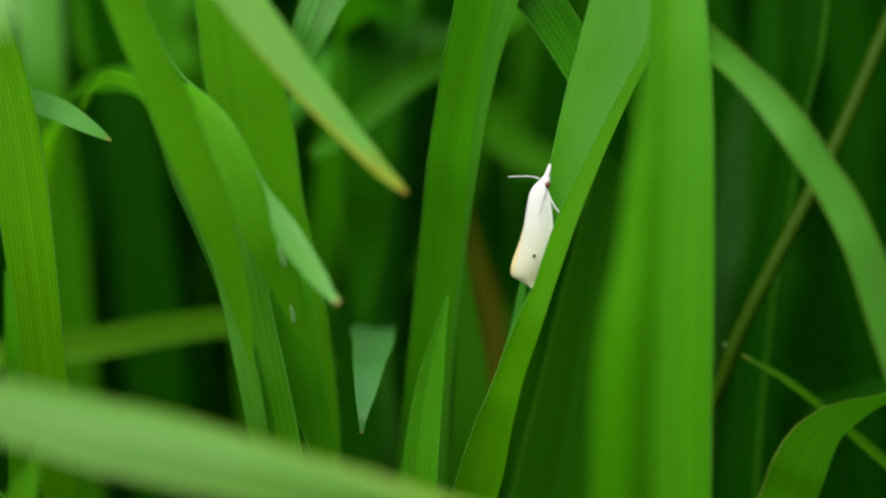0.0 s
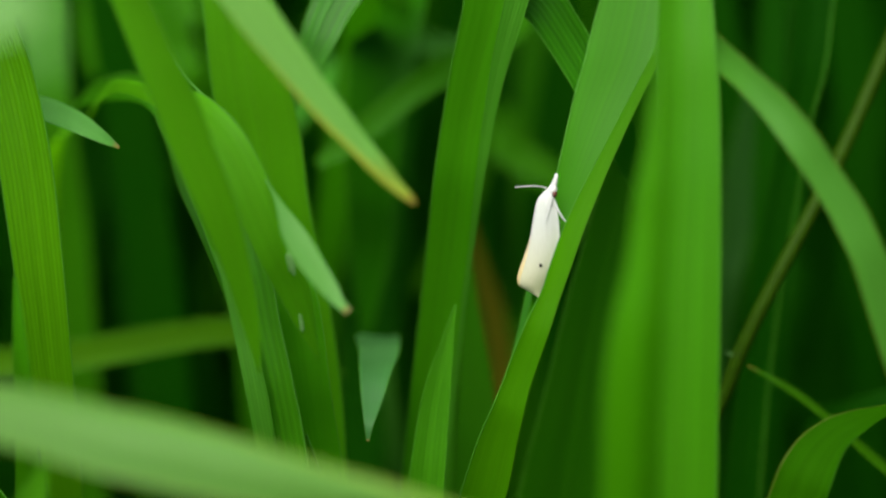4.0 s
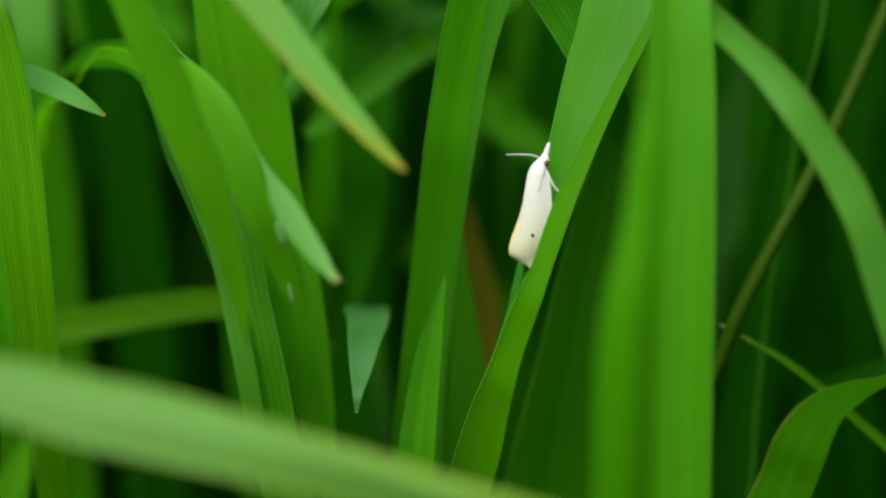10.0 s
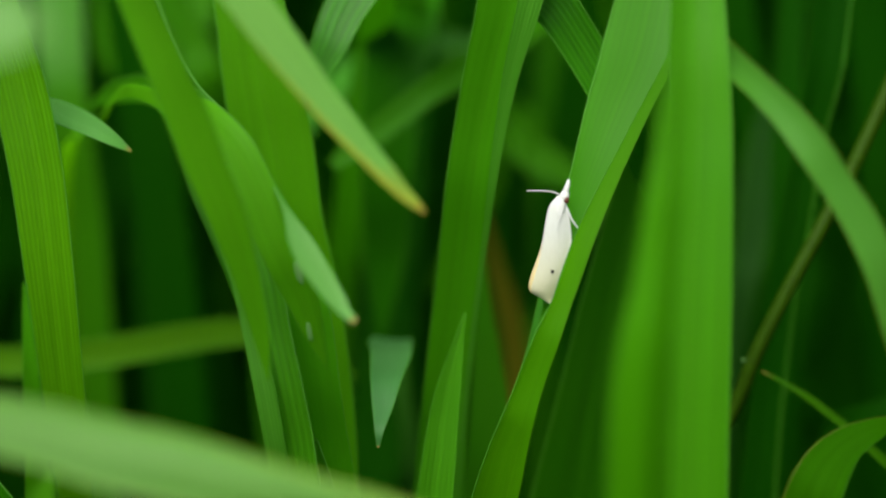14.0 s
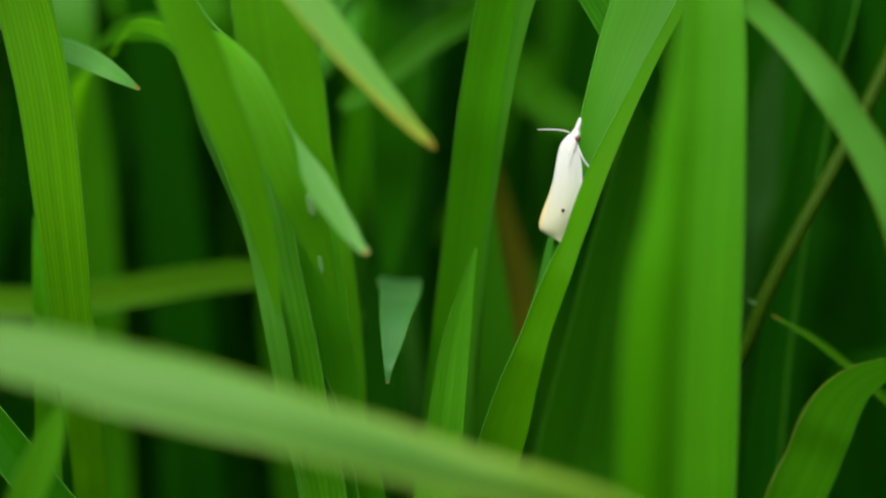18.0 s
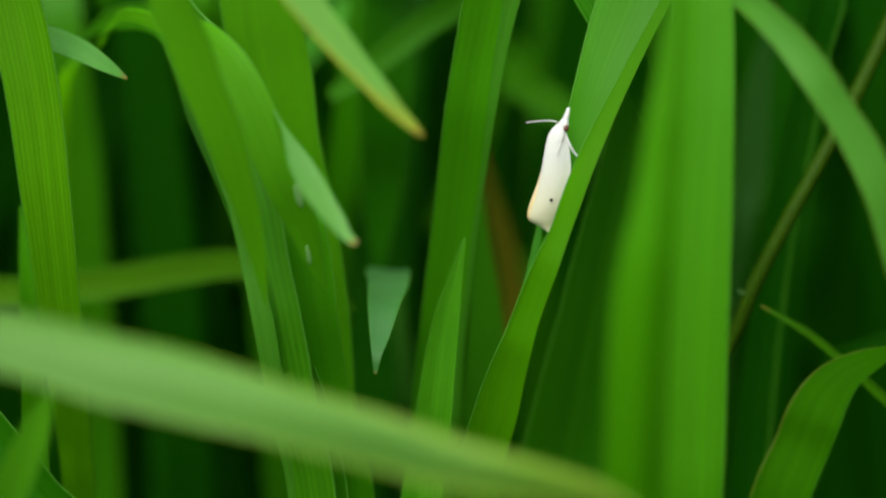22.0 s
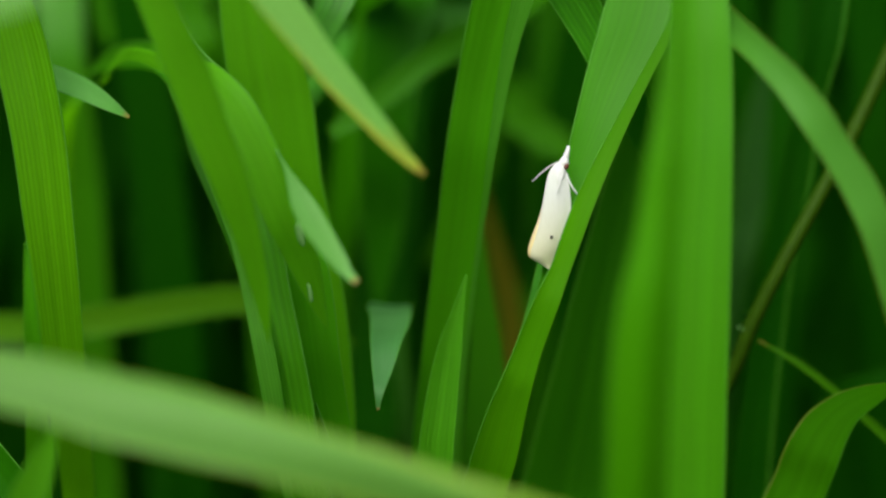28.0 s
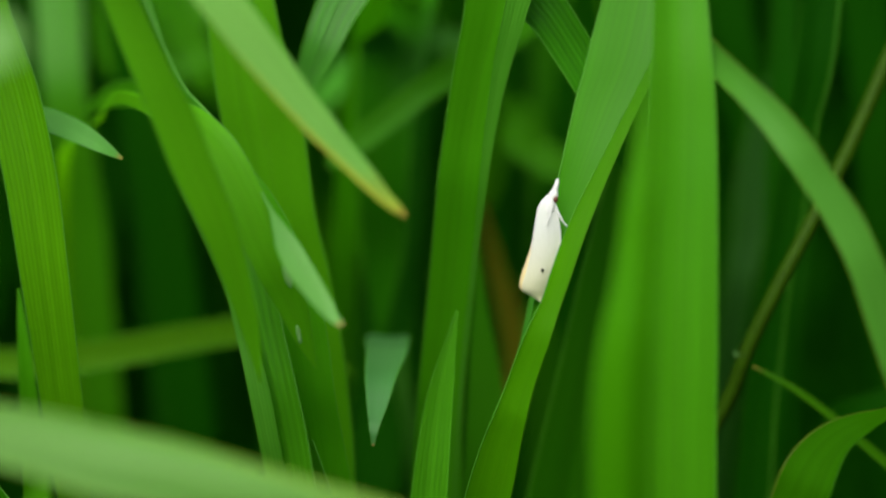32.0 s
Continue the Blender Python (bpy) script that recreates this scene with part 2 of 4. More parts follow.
YELLOW_TIP = leaf_material("yellow_tipped_leaf", (0.135, 0.370, 0.062), (0.190, 0.480, 0.014), yellow=0.0055, lop=True, aged=(0.36, 0.41, 0.035), brown=0.0013, spec=0.2)
DRY = leaf_material("withered_leaf", (0.064, 0.072, 0.002), (0.066, 0.080, 0.002), rough=0.6, spec=0.05)
RIM = plain_material("browned_rim", (0.085, 0.14, 0.008), 0.5, vary=0.4, spec=0.15)
SCAR = plain_material("pale_scar", (0.15, 0.34, 0.09), 0.6, spec=0.2)
EDGE = plain_material("leaf_margin", (0.050, 0.21, 0.012), 0.5, spec=0.15)
RIB = plain_material("leaf_midrib", (0.045, 0.20, 0.005), 0.45, spec=0.15)
DEEP_RIB = plain_material("deep_green_margin", (0.012, 0.075, 0.001), 0.5, spec=0.05)
SHEATH = plain_material("leaf_sheath", (0.04, 0.15, 0.008), 0.5, spec=0.15)
CULM = plain_material("culm", (0.018, 0.050, 0.0005), 0.55, vary=0.4, spec=0.05)
MUD = plain_material("wet_mud", (0.030, 0.025, 0.016), 0.22, scale=14.0, vary=0.4, bump=0.8, depth=0.02)


# ================= mesh helpers =================
def part(name, bm, material, parent, label=""):
    me = bpy.data.meshes.new(name)
    bm.to_mesh(me)
    bm.free()
    me.materials.append(material)
    for p in me.polygons:
        p.use_smooth = True
    ob = new(name, me)
    ob.parent = parent
    if label:
        ob["label"] = label
    return ob


def glide(rows, n):
    """Catmull-Rom through the rows, n samples, denser where the rows are."""
    a = np.array(rows, float)
    a = np.vstack([2 * a[0] - a[1], a, 2 * a[-1] - a[-2]])
    dense = []
    for i in range(1, len(a) - 2):
        p0, p1, p2, p3 = a[i - 1], a[i], a[i + 1], a[i + 2]
        d = [max(np.linalg.norm(q[:3] - p[:3]), 1e-9) ** 0.5 for p, q in ((p0, p1), (p1, p2), (p2, p3))]
        m1 = ((p1 - p0) / d[0] - (p2 - p0) / (d[0] + d[1]) + (p2 - p1) / d[1]) * d[1]
        m2 = ((p2 - p1) / d[1] - (p3 - p1) / (d[1] + d[2]) + (p3 - p2) / d[2]) * d[1]
        for k in range(24):
            t = k / 24
            dense.append((2 * t**3 - 3 * t**2 + 1) * p1 + (t**3 - 2 * t**2 + t) * m1 + (-2 * t**3 + 3 * t**2) * p2 + (t**3 - t**2) * m2)
    dense.append(a[-2])
    dense = np.array(dense)
    s = np.concatenate([[0], np.cumsum(np.linalg.norm(np.diff(dense[:, :3], axis=0), axis=1))])
    k = np.arange(len(dense)) / 24
    w = 0.7 * k / k[-1] + 0.3 * s / s[-1]
    at = np.interp(np.linspace(0, 1, n), w, s)
    return np.stack([np.interp(at, s, dense[:, q]) for q in range(a.shape[1])], 1), at, s[::24]


def spines(c, anchor):
    """Tangents and normals along the samples; the normal faces the open side (-y) at the anchor and is carried along."""
    t = np.gradient(c, axis=0)
    t /= np.linalg.norm(t, axis=1)[:, None] + 1e-12
    n = np.zeros_like(t)
    f = np.array([0, -1.0, 0.21])
    n[anchor] = f - f.dot(t[anchor]) * t[anchor]
    n[anchor] /= np.linalg.norm(n[anchor])
    for step, rng in ((1, range(anchor + 1, len(t))), (-1, range(anchor - 1, -1, -1))):
        for i in rng:
            q = n[i - step] - n[i - step].dot(t[i]) * t[i]
            n[i] = q / (np.linalg.norm(q) + 1e-12)
    return t, n


def tube(c, r, sides=6):
    """A bmesh tube along samples c with radii r, closed at both ends."""
    bm = bmesh.new()
    t, n = spines(c, len(c) // 2)
    b = np.cross(t, n)
    rings = []
    for i in range(len(c)):
        rings.append([bm.verts.new(c[i] + r[i] * (math.cos(a) * n[i] + math.sin(a) * b[i])) for a in np.arange(sides) * 2 * math.pi / sides])
    for i in range(len(c) - 1):
        for j in range(sides):
            k = (j + 1) % sides
            bm.faces.new((rings[i][j], rings[i][k], rings[i + 1][k], rings[i + 1][j]))
    bm.faces.new(rings[0][::-1])
    bm.faces.new(rings[-1])
    return bm


ACROSS = 14


def blade_grid(rows, fold, anchor, n=64, curl=0.0, seed=0, bend=()):
    """Points of a grass blade: (n, ACROSS+1, 3), with its run in metres. bend: soft creases along it, (place across, slope, side)."""
    g, at, marks = glide(rows, n)
    c, w, roll = g[:, :3] / 1000, np.maximum(g[:, 3], 0.1) / 1000, np.radians(g[:, 4])
    k = int(np.argmin(abs(at - marks[anchor % len(rows)])))
    t, nn = spines(c, k)
    b = np.cross(t, nn)
    side = np.cos(roll)[:, None] * b + np.sin(roll)[:, None] * nn
    face = np.cos(roll)[:, None] * nn - np.sin(roll)[:, None] * b
    s = np.linspace(-1, 1, ACROSS + 1)
    lift = fold * np.sqrt(s**2 + 0.015) + curl * s**2
    for place, slope, way in bend:
        lift = lift + slope * 0.09 * np.log1p(np.exp((s - place) * way / 0.09))
    rng = np.random.default_rng(seed)
    ph = rng.uniform(0, 6.28, 4)
    run = at / 1000
    wave = 0.035 * np.sin(run * 95 + ph[0])[:, None] * s[None] ** 3 + 0.03 * np.sin(run * 47 + ph[1])[:, None] * s[None] ** 2
    p = c[:, None] + (w[:, None] / 2 * s[None])[..., None] * side[:, None] + ((lift[None] + wave) * w[:, None] / 2)[..., None] * face[:, None]
    return p, run, c, w, face


def blade_mesh(p, run):
    bm = bmesh.new()
    n, m = p.shape[:2]
    vs = [[bm.verts.new(p[i, j]) for j in range(m)] for i in range(n)]
    blade, span = bm.loops.layers.uv.new("blade"), bm.loops.layers.uv.new("span")
    for i in range(n - 1):
        for j in range(m - 1):
            f = bm.faces.new((vs[i][j], vs[i][j + 1], vs[i + 1][j + 1], vs[i + 1][j]))
            for lp, (a, b) in zip(f.loops, ((i, j), (i, j + 1), (i + 1, j + 1), (i + 1, j))):
                lp[blade].uv = (b / (m - 1), run[a])
                lp[span].uv = (run[-1] - run[a], run[a])
    return bm


count = [0]


def leaf(label, mat, rows, fold=0.15, anchor=-3, browning=0, yellowing=0, trim=True, rim="", group="", bend=()):
    """A rice leaf from its foot to its tip: blade, midrib, two margins and the sheath that roots it in the mud. Rows: mm, width, turn."""
    count[0] += 1
    foot = Vector(rows[0][:3]) / 1000
    thing = new("rice_leaf")
    thing.location = (foot.x, foot.y, 0)
    mat = YELLOW_TIP if yellowing else PALE_TIPPED if browning and mat is BLUISH else TIPPED if browning else mat
    p, run, c, w, face = blade_grid(rows, fold, anchor, n=110 if trim else 30, seed=count[0], bend=bend)
    shift = np.array([foot.x, foot.y, 0])
    part("blade", blade_mesh(p - shift, run), mat, thing)
    mid = p[:, ACROSS // 2] - shift - face * 0.00003
    if trim:
        part("midrib", tube(mid, np.clip(w * 0.006, 0.00002, 0.00004), 5), DEEP_RIB if mat in (SHADE_DARK, MIDDLE, SHADY, MEDIUM, OLIVE) else RIB, thing)
        for j in (0, ACROSS):
            part("margin", tube(p[:, j] - shift, np.clip(w * 0.012, 0.00002, 0.00007) * (2.0 if rim == "pale" and j else 1.0), 4), RIM if rim == "brown" or (rim == "brown_side" and j) or (rim == "brown_start" and not j) else EDGE if rim == "pale" and j else DEEP_RIB if mat in (SHADE_DARK, MIDDLE, RIMMED) else EDGE, thing, "thin leaf margin")
    d = p[1, ACROSS // 2] - p[0, ACROSS // 2]
    base = np.array([[0, 0, -0.004], [0, 0, 0.05], p[0, ACROSS // 2] - shift, p[0, ACROSS // 2] - shift + d * 1.5])
    part("sheath", tube(base, np.array([0.0030, 0.0027, 0.0021, 0.0011]), 8), SHEATH, thing, "pale green leaf sheath")
    tagged(thing, label, "rice leaf", group or "rice leaves round the moth")
    return thing


def folded_leaf(label, mat, rows_back, rows_front, rows):
    """A leaf creased along its midrib, the front half lapping over the back half."""
    foot = Vector(rows[0][:3]) / 1000
    shift = np.array([foot.x, foot.y, 0])
    thing = new("rice_leaf")
    thing.location = shift
    for name, rr, label2 in (("back_half", rows_back, "inner half of the blade"), ("front_half", rows_front, "bright lapped half of the blade")):
        p, run, c, w, face = blade_grid(rr, 0.0, 5, n=110, curl=0.10, seed=3)
        # HOST is yellower than mat: backlight is put into the front half's colour.
        half = part(name, blade_mesh(p - shift, run), HOST if name == "front_half" else mat, thing, label2)
        part("margin", tube(p[:, 0] - shift, np.clip(w * 0.02, 0.00002, 0.00007), 4), EDGE, half, "pale thin leaf margin")
    g = glide(rows, 80)[0][:, :3] / 1000 - shift
    part("midrib", tube(g, np.linspace(0.00035, 0.0001, 80), 6), RIB, thing)
    base = np.array([[0, 0, -0.004], [0, 0, 0.05], g[0], g[0] + (g[1] - g[0]) * 1.5])
    part("sheath", tube(base, np.array([0.0030, 0.0027, 0.0021, 0.0011]), 8), SHEATH, thing, "pale green leaf sheath")
    tagged(thing, label, "rice leaf", "rice leaves round the moth")
    return thing


def stem(label, mat, rows):
    g, at, marks = glide(rows, 60)
    foot = g[0, :3] / 1000 * np.array([1, 1, 0])
    thing = new("rice_stalk")
    thing.location = foot
    part("culm", tube(g[:, :3] / 1000 - foot, g[:, 3] / 2000, 10), mat, thing)
    for k in (3, 6):
        i = int(np.argmin(abs(at - marks[k])))
        q = g[i - 1 : i + 2, :3] / 1000 - foot
        q = np.array([q[1] + (q[0] - q[1]) * 0.25, q[1], q[1] + (q[2] - q[1]) * 0.25])
        part("stem_node", tube(q, np.array([0.9, 1.12, 0.9]) * g[i, 3] / 2000, 10), mat, thing, "swollen brownish stem node")
    i = int(np.argmin(abs(at - marks[3])))
    q = g[i, :3] / 1000 - foot
    part("stipule", tube(np.array([q, q + [-0.0013, -0.0005, 0.0001], q + [-0.0017, -0.0006, 0.0005]]), np.array([0.00012, 0.00009, 0.00003]), 6), SCAR, thing, "tiny pale spur at the node")
    tagged(thing, label, "rice stalk")
    return thing


# ================= ground =================
bm = bmesh.new()
bmesh.ops.create_grid(bm, x_segments=60, y_segments=60, size=1.0)
for v in bm.verts:
    q = v.co.copy()
    v.co = Vector((math.copysign(abs(q.x) ** 4, q.x), math.copysign(abs(q.y) ** 4, q.y), 0)) * 400
    if v.co.length < 4:
        v.co.z = 0.004 * noise.noise(v.co * 9) - 0.004
ground = part("ground", bm, MUD, None)
tagged(ground, "dark wet mud of a rice paddy", "ground", kind="structure")

# ================= rice leaves round the moth =================
folded_leaf(label='bright green folded rice leaf carrying the white moth', mat=STEADY,
     rows_back=[(-15.0, 8.0, 110.0, 4.00, 0), (3.2, -3.2, 382.7, 1.19, -4), (5.9, -4.9, 397.1, 1.30, -4), (8.2, -5.5, 408.0, 1.09, -3), (9.9, -5.2, 413.2, 1.53, -1), (11.1, -4.1, 418.8, 1.91, 1), (12.6, -2.7, 423.1, 3.00, 2), (15.0, -0.4, 429.2, 4.82, 4), (17.6, 2.9, 435.3, 6.75, 6), (19.0, 4.5, 438.3, 7.56, 5), (20.2, 6.2, 441.4, 8.19, 6), (21.9, 10.0, 447.7, 7.69, 6), (23.0, 12.6, 452.2, 7.22, 7), (23.8, 15.5, 455.4, 7.00, 0), (25.1, 20.2, 460.8, 4.00, 0), (26.2, 24.0, 465.1, 0.30, 0)],
     rows_front=[(-15.0, 7.0, 110.0, 4.00, 0), (1.8, -11.3, 384.5, 4.58, -5), (4.1, -11.9, 394.1, 4.90, -4), (5.5, -11.9, 399.7, 4.13, -4), (6.5, -11.9, 402.9, 3.49, -2), (7.4, -11.3, 405.6, 3.05, -0), (8.5, -10.7, 408.7, 2.93, -0), (9.7, -10.1, 411.8, 2.74, 2), (11.1, -8.8, 415.0, 2.19, 3), (12.1, -7.8, 417.7, 2.26, 3), (13.2, -6.7, 420.6, 2.26, 4), (14.5, -5.3, 423.6, 2.14, 5), (17.5, -2.4, 429.5, 1.59, 6), (20.8, 0.9, 435.5, 1.28, 6), (22.6, 2.5, 438.6, 1.23, 6), (24.2, 4.2, 441.6, 1.04, 7), (26.9, 7.5, 447.2, 0.98, 9), (28.4, 10.3, 450.3, 1.00, 0), (31.8, 16.8, 457.3, 0.80, 0), (35.0, 22.8, 463.8, 0.20, 0)],
     rows=[(-15.0, 8.0, 110.0, 4.00, 0), (4.1, -10.7, 384.3, 1.00, 0), (6.5, -11.3, 393.9, 1.00, 0), (7.5, -11.3, 399.5, 1.00, 0), (8.2, -11.3, 402.7, 1.00, 0), (8.9, -10.7, 405.5, 1.00, 0), (9.9, -10.1, 408.6, 1.00, 0), (11.0, -9.5, 411.6, 1.00, 0), (12.2, -8.2, 414.9, 1.00, 0), (13.2, -7.3, 417.5, 1.00, 0), (14.3, -6.1, 420.5, 1.00, 0), (15.5, -4.7, 423.5, 1.00, 0), (18.3, -1.8, 429.4, 1.00, 0), (21.4, 1.5, 435.4, 1.00, 0), (23.3, 3.1, 438.5, 1.00, 0), (24.7, 4.8, 441.6, 1.00, 0), (27.4, 8.2, 447.2, 1.00, 0), (28.9, 10.3, 450.3, 1.00, 0), (32.3, 16.8, 457.3, 1.00, 0), (35.5, 22.8, 463.8, 1.00, 0)])
leaf(label='bright broad rice leaf blade standing before darker ones', mat=BROAD, fold=0.1, anchor=5, bend=((-0.3, 0.3, -1),),
     rows=[(26.0, -5.0, 110.0, 4.00, 0), (22.6, -31.2, 390.2, 8.33, -0), (22.6, -30.4, 399.5, 8.40, -0), (22.6, -29.2, 407.9, 8.32, -0), (22.7, -28.3, 413.6, 8.25, -0), (22.8, -27.5, 418.0, 8.13, -0), (22.9, -26.7, 421.9, 7.97, -0), (23.1, -25.7, 426.3, 7.63, -0), (23.4, -24.5, 431.3, 7.08, -0), (23.6, -22.9, 436.8, 6.64, 0), (23.6, -21.3, 442.3, 6.20, 0), (23.6, -19.4, 447.2, 5.66, 0), (23.6, -17.3, 452.2, 5.12, 0), (24.0, -9.0, 468.0, 4.20, 0), (25.0, -1.0, 486.0, 0.30, 0)])
leaf(label='bright rice leaf standing close against a broad one', mat=NEAR, fold=-0.7, anchor=3,
     rows=[(20.0, -45.0, 110.0, 4.00, 0), (14.7, -62.8, 403.2, 4.92, -0), (14.7, -63.2, 411.2, 4.90, -0), (14.7, -63.1, 416.9, 4.87, -0), (14.9, -62.6, 421.9, 4.76, -0), (15.2, -61.9, 425.5, 4.31, 1), (15.7, -60.7, 428.9, 3.59, 1), (16.1, -59.4, 432.4, 3.10, 1), (16.4, -58.2, 435.9, 2.70, 1), (16.6, -56.5, 439.3, 1.71, 2), (16.9, -54.8, 442.8, 1.11, 1), (17.3, -53.1, 446.4, 0.28, 1)])
leaf(label='rice leaf standing in shade, darkened in its colour', mat=DUSK, fold=0.15, anchor=-3,
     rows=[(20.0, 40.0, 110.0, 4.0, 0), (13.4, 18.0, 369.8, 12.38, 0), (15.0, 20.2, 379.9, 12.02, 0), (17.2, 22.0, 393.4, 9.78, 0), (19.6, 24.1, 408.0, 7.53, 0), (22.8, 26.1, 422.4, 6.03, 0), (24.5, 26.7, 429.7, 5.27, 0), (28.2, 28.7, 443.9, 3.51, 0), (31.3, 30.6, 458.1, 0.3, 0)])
leaf(label='arching rice leaf bending down under its own weight', mat=SOFT_PALE, fold=0.06, anchor=10, rim='brown',
     rows=[(112.0, 160.0, 110.0, 4.00, 0), (110.0, 150.0, 330.0, 6.00, 0), (88.0, 102.0, 446.0, 7.00, 0), (54.0, 36.0, 468.0, 6.00, 0), (34.0, 6.0, 461.0, 4.00, 0), (23.4, -7.3, 445.3, 1.78, 54), (25.9, -13.5, 444.9, 3.08, -56), (27.2, -21.0, 443.0, 2.99, -43), (29.2, -25.5, 441.0, 2.73, -29), (31.7, -28.1, 438.4, 3.02, -19), (34.0, -29.7, 435.4, 3.25, -6), (36.3, -30.4, 432.0, 3.16, 0), (38.5, -31.1, 428.6, 3.44, -0), (40.3, -31.8, 424.9, 3.49, 6), (42.5, -31.9, 419.5, 4.11, 10), (44.9, -32.2, 412.6, 3.85, 8), (47.1, -33.0, 403.6, 0.43, 1)])
browned_leaf = leaf(label='small narrow rice leaf with a browned tip', mat=FRESH, fold=0.2, anchor=-2, browning=0.08,
     rows=[(90.0, 20.0, 110.0, 4.00, 0), (68.9, 7.8, 369.7, 1.76, 0), (60.2, 9.6, 383.2, 1.52, 0), (50.5, 10.5, 392.1, 1.03, 0), (46.8, 10.7, 395.3, 0.94, 0), (41.9, 11.3, 398.9, 0.81, 0), (36.9, 11.9, 401.6, 0.20, 0)])
leaf(label='rice leaf arching sideways with a browned rim', mat=RIMMED, rim='brown_start', fold=0.02, anchor=3,
     rows=[(38.0, -4.0, 110.0, 4.00, 0), (33.2, -25.2, 387.7, 6.13, 0), (36.3, -22.5, 395.5, 5.76, 0), (37.5, -21.9, 398.6, 5.75, 0), (39.1, -20.4, 400.8, 4.97, 0), (41.2, -19.0, 402.5, 3.69, 0), (44.0, -17.7, 403.6, 2.45, 0), (47.0, -15.6, 404.0, 1.32, 0), (52.1, -11.5, 404.1, 1.50, 0), (60.0, -1.9, 401.2, 1.00, 0), (67.9, 1.0, 395.5, 0.30, 0)])
leaf(label='ribbed rice leaf hanging over among others', mat=RIBBED_DEEP, fold=0.1, anchor=-3,
     rows=[(-25.0, 170.0, 110.0, 4.00, 0), (-28.0, 150.0, 330.0, 7.00, 0), (-1.7, 29.8, 473.3, 8.00, 0), (7.8, 10.5, 449.8, 6.30, 0), (11.3, 8.5, 445.4, 5.12, 0), (14.3, 7.6, 440.9, 4.77, 0), (17.0, 6.6, 436.3, 4.45, 0), (20.1, 6.4, 430.4, 3.83, 0), (22.1, 6.4, 425.7, 2.62, 0), (24.8, 5.8, 418.4, 0.30, 0)])
leaf(label='tall broad rice leaf with a pale folded margin', mat=FRESH, fold=0.22, anchor=-4,
     rows=[(-12.0, 35.0, 110.0, 4.00, 0), (-3.2, 18.0, 369.8, 7.37, 0), (-2.8, 17.3, 381.0, 6.69, 0), (-2.0, 15.3, 395.4, 5.75, 0), (-0.5, 12.4, 410.7, 5.52, 0), (0.3, 10.9, 418.0, 5.70, 0), (1.1, 9.3, 425.2, 5.88, 0), (2.1, 8.8, 432.1, 5.92, 0), (3.4, 8.1, 438.8, 6.39, 0), (5.0, 7.5, 445.4, 7.04, 0), (5.9, 7.6, 450.6, 7.78, 0), (7.2, 11.2, 467.8, 5.00, 0), (9.5, 16.0, 490.1, 0.30, 0)])
yellow_leaf = leaf(rim='brown_side', label='drooping rice leaf with a yellowed dry tip', mat=SHEEN, fold=0.03, anchor=9, browning=0.045, yellowing=0.5,
     rows=[(-90.0, 20.0, 110.0, 4.00, 0), (-80.0, 2.0, 400.0, 5.00, 0), (-66.0, -14.0, 462.0, 6.00, 0), (-48.0, -27.0, 477.0, 6.50, 0), (-33.0, -32.5, 467.0, 6.00, 0), (-22.9, -33.1, 453.7, 5.59, 39), (-20.3, -33.3, 450.4, 5.42, 41), (-18.0, -33.4, 447.3, 5.35, 43), (-15.8, -33.4, 444.4, 5.13, 46), (-13.6, -33.5, 441.5, 4.75, 50), (-11.3, -33.6, 438.7, 4.45, 53), (-8.9, -33.7, 435.9, 3.91, 59), (-6.9, -33.9, 433.7, 3.58, 62), (-5.2, -33.9, 431.8, 3.07, 70), (-4.1, -34.1, 430.8, 2.56, 75), (-3.4, -34.2, 430.2, 2.05, 82)])
leaf(label='tall rice leaf with closely ribbed blade', mat=YELLOWISH, fold=0.12, anchor=-4,
     rows=[(-30.0, 20.0, 110.0, 4.00, 0), (-15.1, 8.6, 373.7, 7.01, 0), (-16.2, 9.7, 383.7, 7.48, 0), (-16.9, 10.8, 393.8, 8.00, 0), (-18.2, 11.9, 403.6, 8.60, 0), (-19.6, 12.8, 412.7, 8.30, 0), (-21.2, 13.3, 419.7, 8.44, 0), (-22.9, 14.3, 429.3, 9.43, 0), (-24.1, 14.6, 435.4, 9.28, 0), (-25.6, 15.6, 444.9, 8.40, 0), (-26.4, 16.7, 450.2, 8.01, 0), (-27.5, 20.5, 468.2, 5.00, 0), (-29.1, 27.6, 491.8, 0.30, 0)])
strip_leaf = leaf(label='bright rice leaf arching over with its end twisted', mat=BRISK, fold=0.0, anchor=9, bend=((-0.6, -0.45, -1),),
     rows=[(-60.0, 90.0, 110.0, 4.00, 0), (-62.0, 80.0, 330.0, 4.00, 0), (-60.0, 64.0, 418.0, 3.50, 0), (-50.0, 40.0, 428.0, 4.50, 0), (-40.5, 13.0, 435.7, 1.80, -32), (-34.9, 2.9, 436.1, 2.11, -32), (-30.9, -5.3, 436.1, 3.47, -23), (-27.8, -10.5, 435.5, 4.50, -10), (-24.4, -14.0, 433.2, 4.40, -6), (-21.8, -16.3, 429.4, 4.21, -1), (-20.0, -17.6, 425.6, 4.40, 0), (-18.4, -18.3, 421.8, 3.97, 1), (-16.6, -18.1, 417.6, 3.30, 2), (-15.3, -17.9, 413.5, 1.87, 6), (-14.2, -17.6, 410.3, 0.22, 12)])
